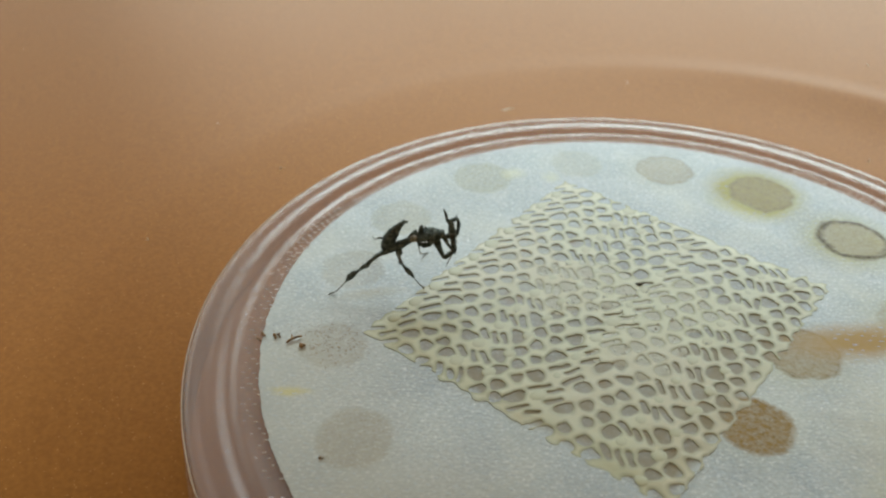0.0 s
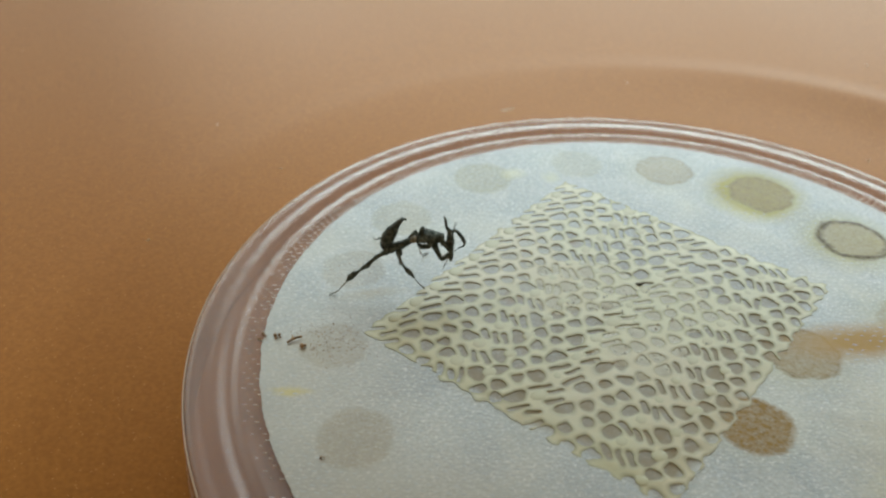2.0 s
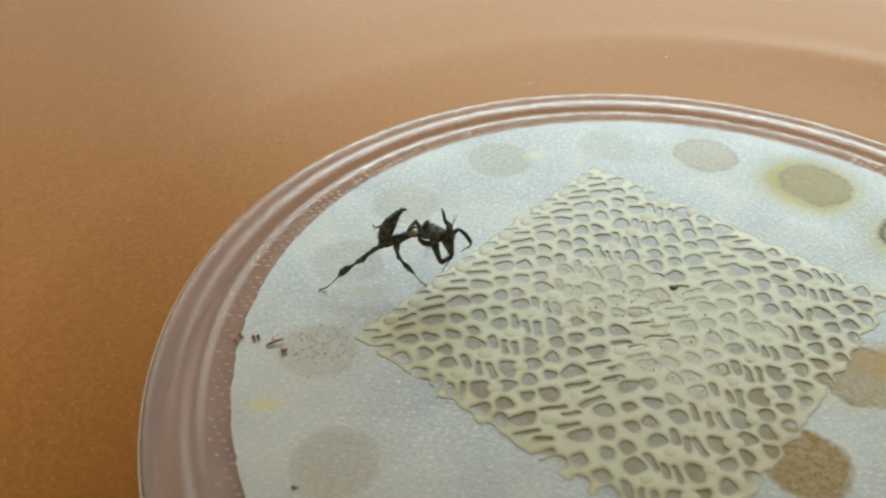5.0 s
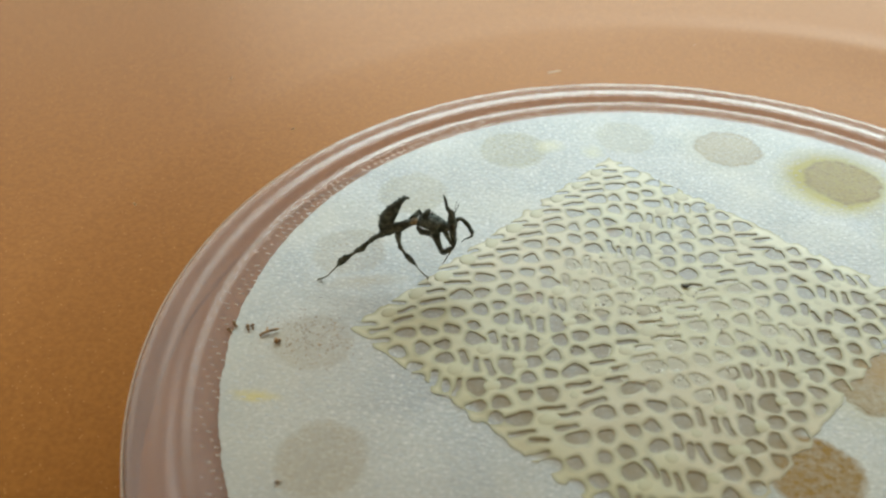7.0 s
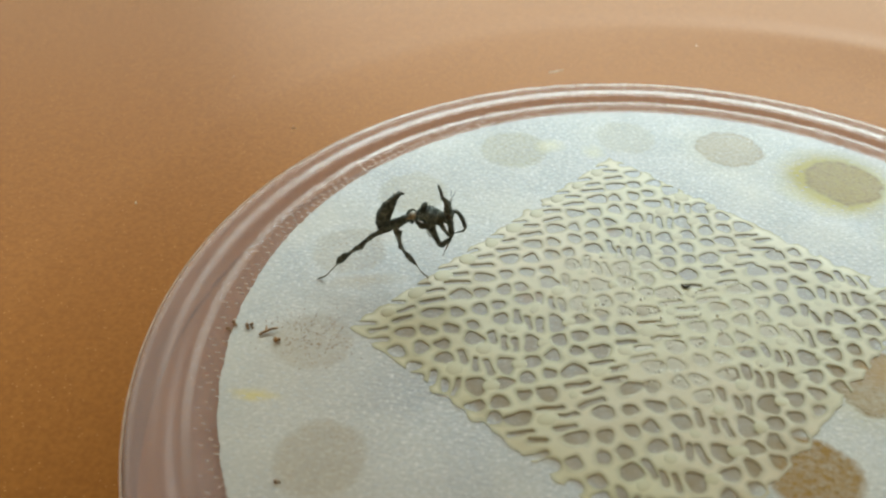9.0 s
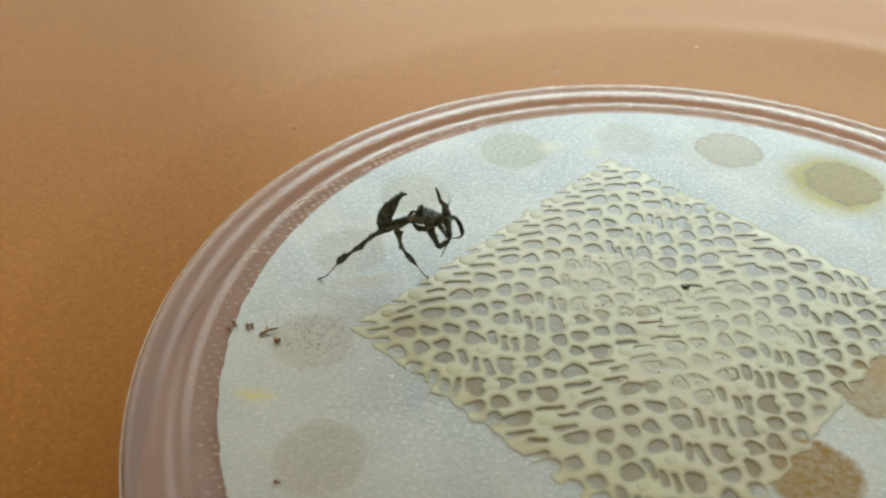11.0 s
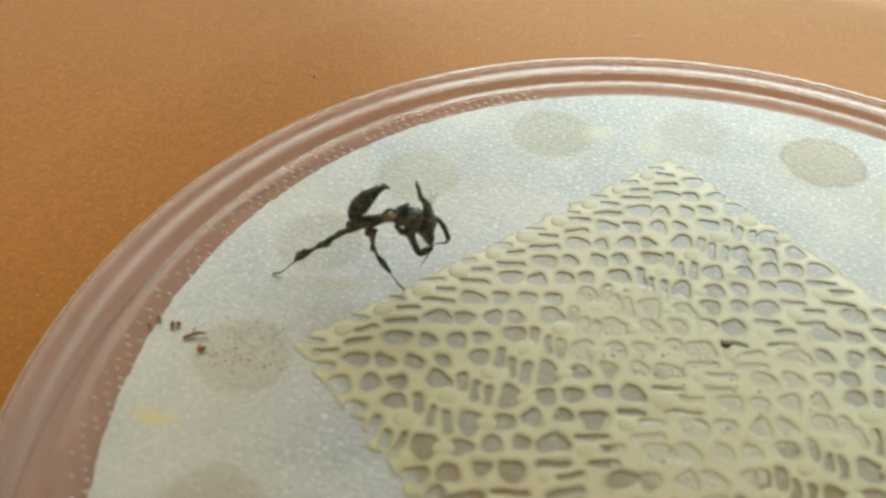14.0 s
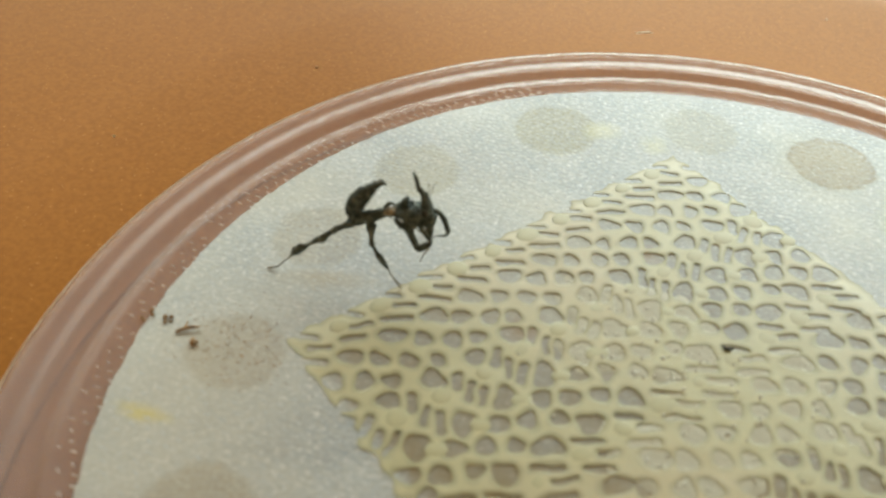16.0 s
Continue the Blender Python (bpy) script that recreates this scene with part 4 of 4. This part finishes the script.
b.sub("tarsus", [(6.5, -0.8, 3.3, 0.07, 0.07), (6.2, -0.85, 2.75, 0.07, 0.07), (5.85, -0.9, 2.1, 0.05, 0.05), (5.48, -0.9, 1.3, 0.025, 0.025)], 0, 0, 6, M_TAN)
for x, z in ((5.5, 3.4), (5.9, 3.65), (6.2, 3.85)):
    b.thorn((x, -0.75, z - 0.2), (x - 0.1, -0.75, z + 0.28), 0.05)
b.done()

b = Limb("foreleg_right", "foreleg", 7.14, 6.45, "outstretched hooked foreleg")
b.tube([(6.5, 0.5, 5.9, 0.26, 0.24), (6.85, 0.7, 6.3, 0.26, 0.24), (7.2, 0.8, 6.5, 0.24, 0.22), (7.65, 0.8, 6.3, 0.24, 0.20), (8.2, 0.8, 5.6, 0.26, 0.20), (8.62, 0.8, 4.85, 0.24, 0.18), (8.75, 0.8, 4.4, 0.16, 0.16)], 0.25, 61, 10)
b.sub("tibia", [(8.75, 0.8, 4.5, 0.13, 0.13), (8.6, 0.8, 4.05, 0.12, 0.11), (8.2, 0.8, 3.8, 0.09, 0.09), (7.85, 0.8, 3.65, 0.06, 0.06)], 0.15, 63, 8)
b.sub("tarsus", [(7.9, 0.8, 3.65, 0.05, 0.05), (7.65, 0.8, 3.4, 0.045, 0.045), (7.55, 0.8, 3.05, 0.02, 0.02)], 0, 0, 6)
for x, z in ((6.95, 6.0), (7.15, 6.1), (6.9, 5.6)):
    b.thorn((x, 0.7, z), (x + 0.05, 0.7, z - 0.35), 0.045)
b.done()


def walking_leg(key, foot, pts, tib, tar, seed, label):
    b = Limb(key, "walking_leg", foot[0], foot[1], label)
    fat = lambda line: [(x, y, z, r * 1.22, d * 1.15) for x, y, z, r, d in line]
    b.tube(fat(pts), 0.42, seed, 10)
    b.sub("tibia", fat(tib), 0.42, seed + 1, 8)
    b.sub("tarsus", [(x, y, z, r * 1.5, d * 1.5) for x, y, z, r, d in tar], 0.2, seed + 2, 6, M_PALE, "pale thin tarsus")
    b.done()


walking_leg("leg_hind_near", (-8.73, 0.0), [(-1.0, -0.3, 5.0, 0.30, 0.26), (-1.8, -0.6, 4.75, 0.30, 0.20), (-2.44, -0.9, 4.45, 0.24, 0.16), (-3.1, -1.2, 4.0, 0.20, 0.15), (-3.7, -1.5, 3.6, 0.34, 0.14), (-4.2, -1.75, 3.4, 0.26, 0.14), (-4.6, -1.95, 3.2, 0.13, 0.12)],
            [(-4.5, -1.9, 3.25, 0.13, 0.12), (-5.0, -2.2, 3.0, 0.20, 0.12), (-5.45, -2.35, 2.8, 0.42, 0.15), (-5.95, -2.55, 2.35, 0.32, 0.13), (-6.4, -2.7, 1.85, 0.08, 0.08)],
            [(-6.35, -2.7, 1.9, 0.06, 0.06), (-6.86, -2.8, 1.32, 0.04, 0.04), (-7.68, -2.95, 0.45, 0.05, 0.05), (-8.3, -3.05, 0.2, 0.07, 0.07), (-8.73, -3.1, 0.06, 0.04, 0.04)], 71, "stretched hind leg with leafy lobes")
walking_leg("leg_mid_near", (3.82, 0.0), [(0.34, -0.5, 5.4, 0.34, 0.26), (0.42, -0.8, 4.9, 0.32, 0.2), (0.5, -1.05, 4.5, 0.26, 0.16), (0.62, -1.4, 4.05, 0.14, 0.14)],
            [(0.6, -1.35, 4.1, 0.17, 0.13), (0.72, -1.5, 3.85, 0.24, 0.13), (0.95, -1.65, 3.6, 0.12, 0.12), (1.18, -1.8, 3.3, 0.16, 0.12), (1.55, -1.9, 2.9, 0.30, 0.14), (1.95, -2.0, 2.5, 0.30, 0.14), (2.5, -2.05, 1.85, 0.07, 0.08)],
            [(2.46, -2.05, 1.9, 0.05, 0.05), (2.8, -2.1, 1.35, 0.035, 0.035), (3.1, -2.15, 0.95, 0.04, 0.04), (3.5, -2.2, 0.55, 0.07, 0.07), (3.78, -2.25, 0.35, 0.08, 0.08), (3.82, -2.27, 0.06, 0.04, 0.04)], 81, "bent middle leg with leafy lobes")
walking_leg("leg_mid_far", (4.2, 0.0), [(1.7, 0.4, 5.9, 0.26, 0.24), (2.2, 1.1, 6.5, 0.24, 0.16), (2.7, 1.8, 6.7, 0.18, 0.14)],
            [(2.65, 1.75, 6.7, 0.15, 0.13), (2.9, 2.6, 5.4, 0.26, 0.14), (3.1, 3.4, 3.9, 0.22, 0.13), (3.3, 4.1, 2.3, 0.07, 0.07)],
            [(3.3, 4.1, 2.3, 0.06, 0.06), (3.5, 4.8, 0.9, 0.05, 0.05), (3.9, 5.4, 0.2, 0.07, 0.07), (4.6, 6.0, 0.07, 0.05, 0.05)], 91, "middle leg on the far side")
walking_leg("leg_hind_far", (-3.1, 0.0), [(-0.7, 0.3, 5.0, 0.28, 0.24), (-1.2, 1.8, 4.9, 0.22, 0.16), (-1.6, 3.4, 4.4, 0.15, 0.13)],
            [(-1.6, 3.4, 4.4, 0.13, 0.13), (-2.0, 5.0, 3.4, 0.26, 0.14), (-2.4, 6.6, 2.2, 0.08, 0.08)],
            [(-2.4, 6.6, 2.2, 0.06, 0.06), (-2.7, 8.0, 1.0, 0.05, 0.05), (-2.9, 9.2, 0.25, 0.06, 0.06), (-3.2, 9.9, 0.07, 0.05, 0.05)], 97, "hind leg on the far side")


def sway(ob, rows):
    px, pz = ob["rest"]
    walk(ob, [(t, pose((px + dx) * MM, 0, (pz + dz) * MM, 0, -turn, 0)) for t, dx, dz, turn in rows])


def motions():
    """The insect sways and reaches: each part's shift along and up (mm) and turn (degrees), second by second."""
    sway(MANTIS["abdomen"], [(0, 0.05, -0.22, -1.3), (1, -0.08, -0.02, -0.6), (1.5, -0.18, 0.08, -1.0), (2.5, 0.03, 0.14, 2.3), (3.5, 0.03, 0.03, 2.1), (6, 0.08, -0.30, 2.3), (7, 0.00, 0.00, 0.0), (8.5, 0.00, 0.00, 0.0), (9, -0.23, 0.32, 3.8), (11.5, -0.17, 0.40, 0.9), (12.2, -0.17, 0.40, 0.9), (13, -0.23, 0.55, -0.0), (14, -0.12, 0.85, -7.0), (15, -0.05, 0.85, -5.0), (16, -0.08, 0.70, -6.0)])
    sway(MANTIS["thorax"], [(0, 0.32, 0.06, 2.1), (1, 0.26, 0.08, 1.0), (1.5, 0.23, 0.09, 1.0), (2.5, 0.29, -0.04, 1.7), (3.5, 0.21, -0.06, 0.4), (6, -0.04, -0.31, -2.1), (7, 0.00, 0.00, 0.0), (8.5, 0.00, 0.00, 0.0), (9, -0.17, 0.32, 5.1), (11.5, -0.11, 0.40, 0.4), (12.2, -0.11, 0.40, 0.4), (13, -0.25, 0.15, 5.0), (14, -0.26, 0.25, -0.6), (15, -0.05, 0.35, 0.7), (16, 0.13, 0.30, 3.5)])
    sway(MANTIS["pronotum"], [(0, 0.55, 0.30, 23.2), (1, 0.49, 0.24, 24.0), (1.5, 0.46, 0.24, 20.2), (2.5, 0.37, 0.11, 12.7), (3.5, 0.49, 0.07, 7.4), (6, 0.14, -0.40, 5.5), (7, 0.00, 0.00, 0.0), (8.5, 0.00, 0.00, 0.0), (9, -0.10, 0.72, 7.4), (11.5, -0.43, 0.31, 12.4), (12.2, -0.43, 0.31, 12.4), (13, -0.55, 0.25, 14.2), (14, 0.15, 0.30, 10.4), (15, 0.10, 0.40, 11.0), (16, 0.35, 0.62, 9.5)])
    sway(MANTIS["head"], [(0, 0.98, 1.08, 2.9), (1, 1.66, 0.85, -2.0), (1.5, 1.43, 0.25, -2.4), (2.5, 0.75, -0.06, -0.9), (3.5, 0.71, -0.42, -1.8), (6, -0.22, -0.41, 1.4), (7, 0.00, 0.00, 0.0), (8.5, 0.00, 0.00, 0.0), (9, -0.61, 1.27, 3.2), (11.5, -0.86, 0.88, 3.1), (12.2, -0.86, 0.88, 3.1), (13, -0.46, 1.11, 1.1), (14, -1.00, 1.13, 2.0), (15, -1.01, 1.17, 2.4), (16, -1.03, 1.64, 3.2)])
    sway(MANTIS["foreleg_left"], [(0, 0.95, 1.25, 5.0), (1, 0.85, 1.25, 5.0), (1.5, 0.68, 1.15, 5.0), (2.5, 0.45, 0.85, 6.0), (3.5, 0.50, 0.30, 3.0), (6, 0.01, -0.17, -1.3), (7, 0.00, 0.00, 0.0), (8.5, 0.00, 0.00, 0.0), (9, -0.48, 0.85, 6.0), (11.5, -0.60, 0.75, 4.0), (12.2, -0.60, 0.75, 4.0), (13, -0.44, 0.75, 3.0), (14, -0.60, 0.82, 3.0), (15, -0.65, 0.88, 4.0), (16, -0.52, 1.0, 4.0)])
    sway(MANTIS["foreleg_right"], [(0, 0.95, 2.77, -35.9), (1, 0.85, 2.00, -24.6), (1.5, 0.76, 1.47, -3.7), (2.5, 0.55, 0.51, -2.3), (3.5, 0.37, 0.10, 1.1), (6, 0.14, -0.35, 2.0), (7, 0.00, 0.00, 0.0), (8.5, 0.00, 0.00, 0.0), (9, -0.45, 0.96, -10.5), (11.5, -0.63, 0.09, -13.8), (12.2, -0.63, 0.09, -13.8), (13, -0.73, 0.21, -12.0), (14, -1.10, 0.30, -9.0), (15, -1.05, 0.42, -10.0), (16, -0.90, 0.82, -11.0)])
    sway(MANTIS["leg_hind_near"], [(0, 0, 0, -0.2), (1, 0, 0, -0.0), (1.5, 0, 0, 0.1), (2.5, 0, 0, -0.7), (3.5, 0, 0, -0.7), (6, 0, 0, -1.6), (7, 0, 0, 0.0), (8.5, 0, 0, 0.0), (9, 0, 0, 2.0), (11.5, 0, 0, 2.3), (12.2, 0, 0, 2.3), (13, 0, 0, 0.9), (14, 0, 0, 0.6), (15, 0, 0, 1.0), (16, 0, 0, 0.4)])
    sway(MANTIS["leg_mid_near"], [(0, 0, 0, -1.5), (1, 0, 0, -1.4), (1.5, 0, 0, -1.3), (2.5, 0, 0, -0.9), (3.5, 0, 0, -0.5), (6, 0, 0, 1.6), (7, 0, 0, -0.0), (8.5, 0, 0, -0.0), (9, 0, 0, -0.9), (11.5, 0, 0, -1.5), (12.2, 0, 0, -1.5), (13, 0, 0, -0.4), (14, 0, 0, -2.2), (15, 0, 0, -4.0), (16, 0, 0, -4.4)])
    sway(MANTIS["leg_mid_far"], [(0, 0, 0, -1.5), (1, 0, 0, -1.4), (1.5, 0, 0, -1.3), (2.5, 0, 0, -1.1), (3.5, 0, 0, -0.7), (6, 0, 0, 1.2), (7, 0, 0, -0.0), (8.5, 0, 0, -0.0), (9, 0, 0, -0.3), (11.5, 0, 0, -0.9), (12.2, 0, 0, -0.9), (13, 0, 0, 0.1), (14, 0, 0, -0.9), (15, 0, 0, -2.6), (16, 0, 0, -3.2)])
    sway(MANTIS["leg_hind_far"], [(0, 0, 0, -1.3), (1, 0, 0, -0.9), (1.5, 0, 0, -0.7), (2.5, 0, 0, -1.6), (3.5, 0, 0, -1.3), (6, 0, 0, -1.1), (7, 0, 0, 0.0), (8.5, 0, 0, 0.0), (9, 0, 0, 2.2), (11.5, 0, 0, 2.2), (12.2, 0, 0, 2.2), (13, 0, 0, 2.4), (14, 0, 0, 4.9), (15, 0, 0, 4.3), (16, 0, 0, 2.8)])


motions()
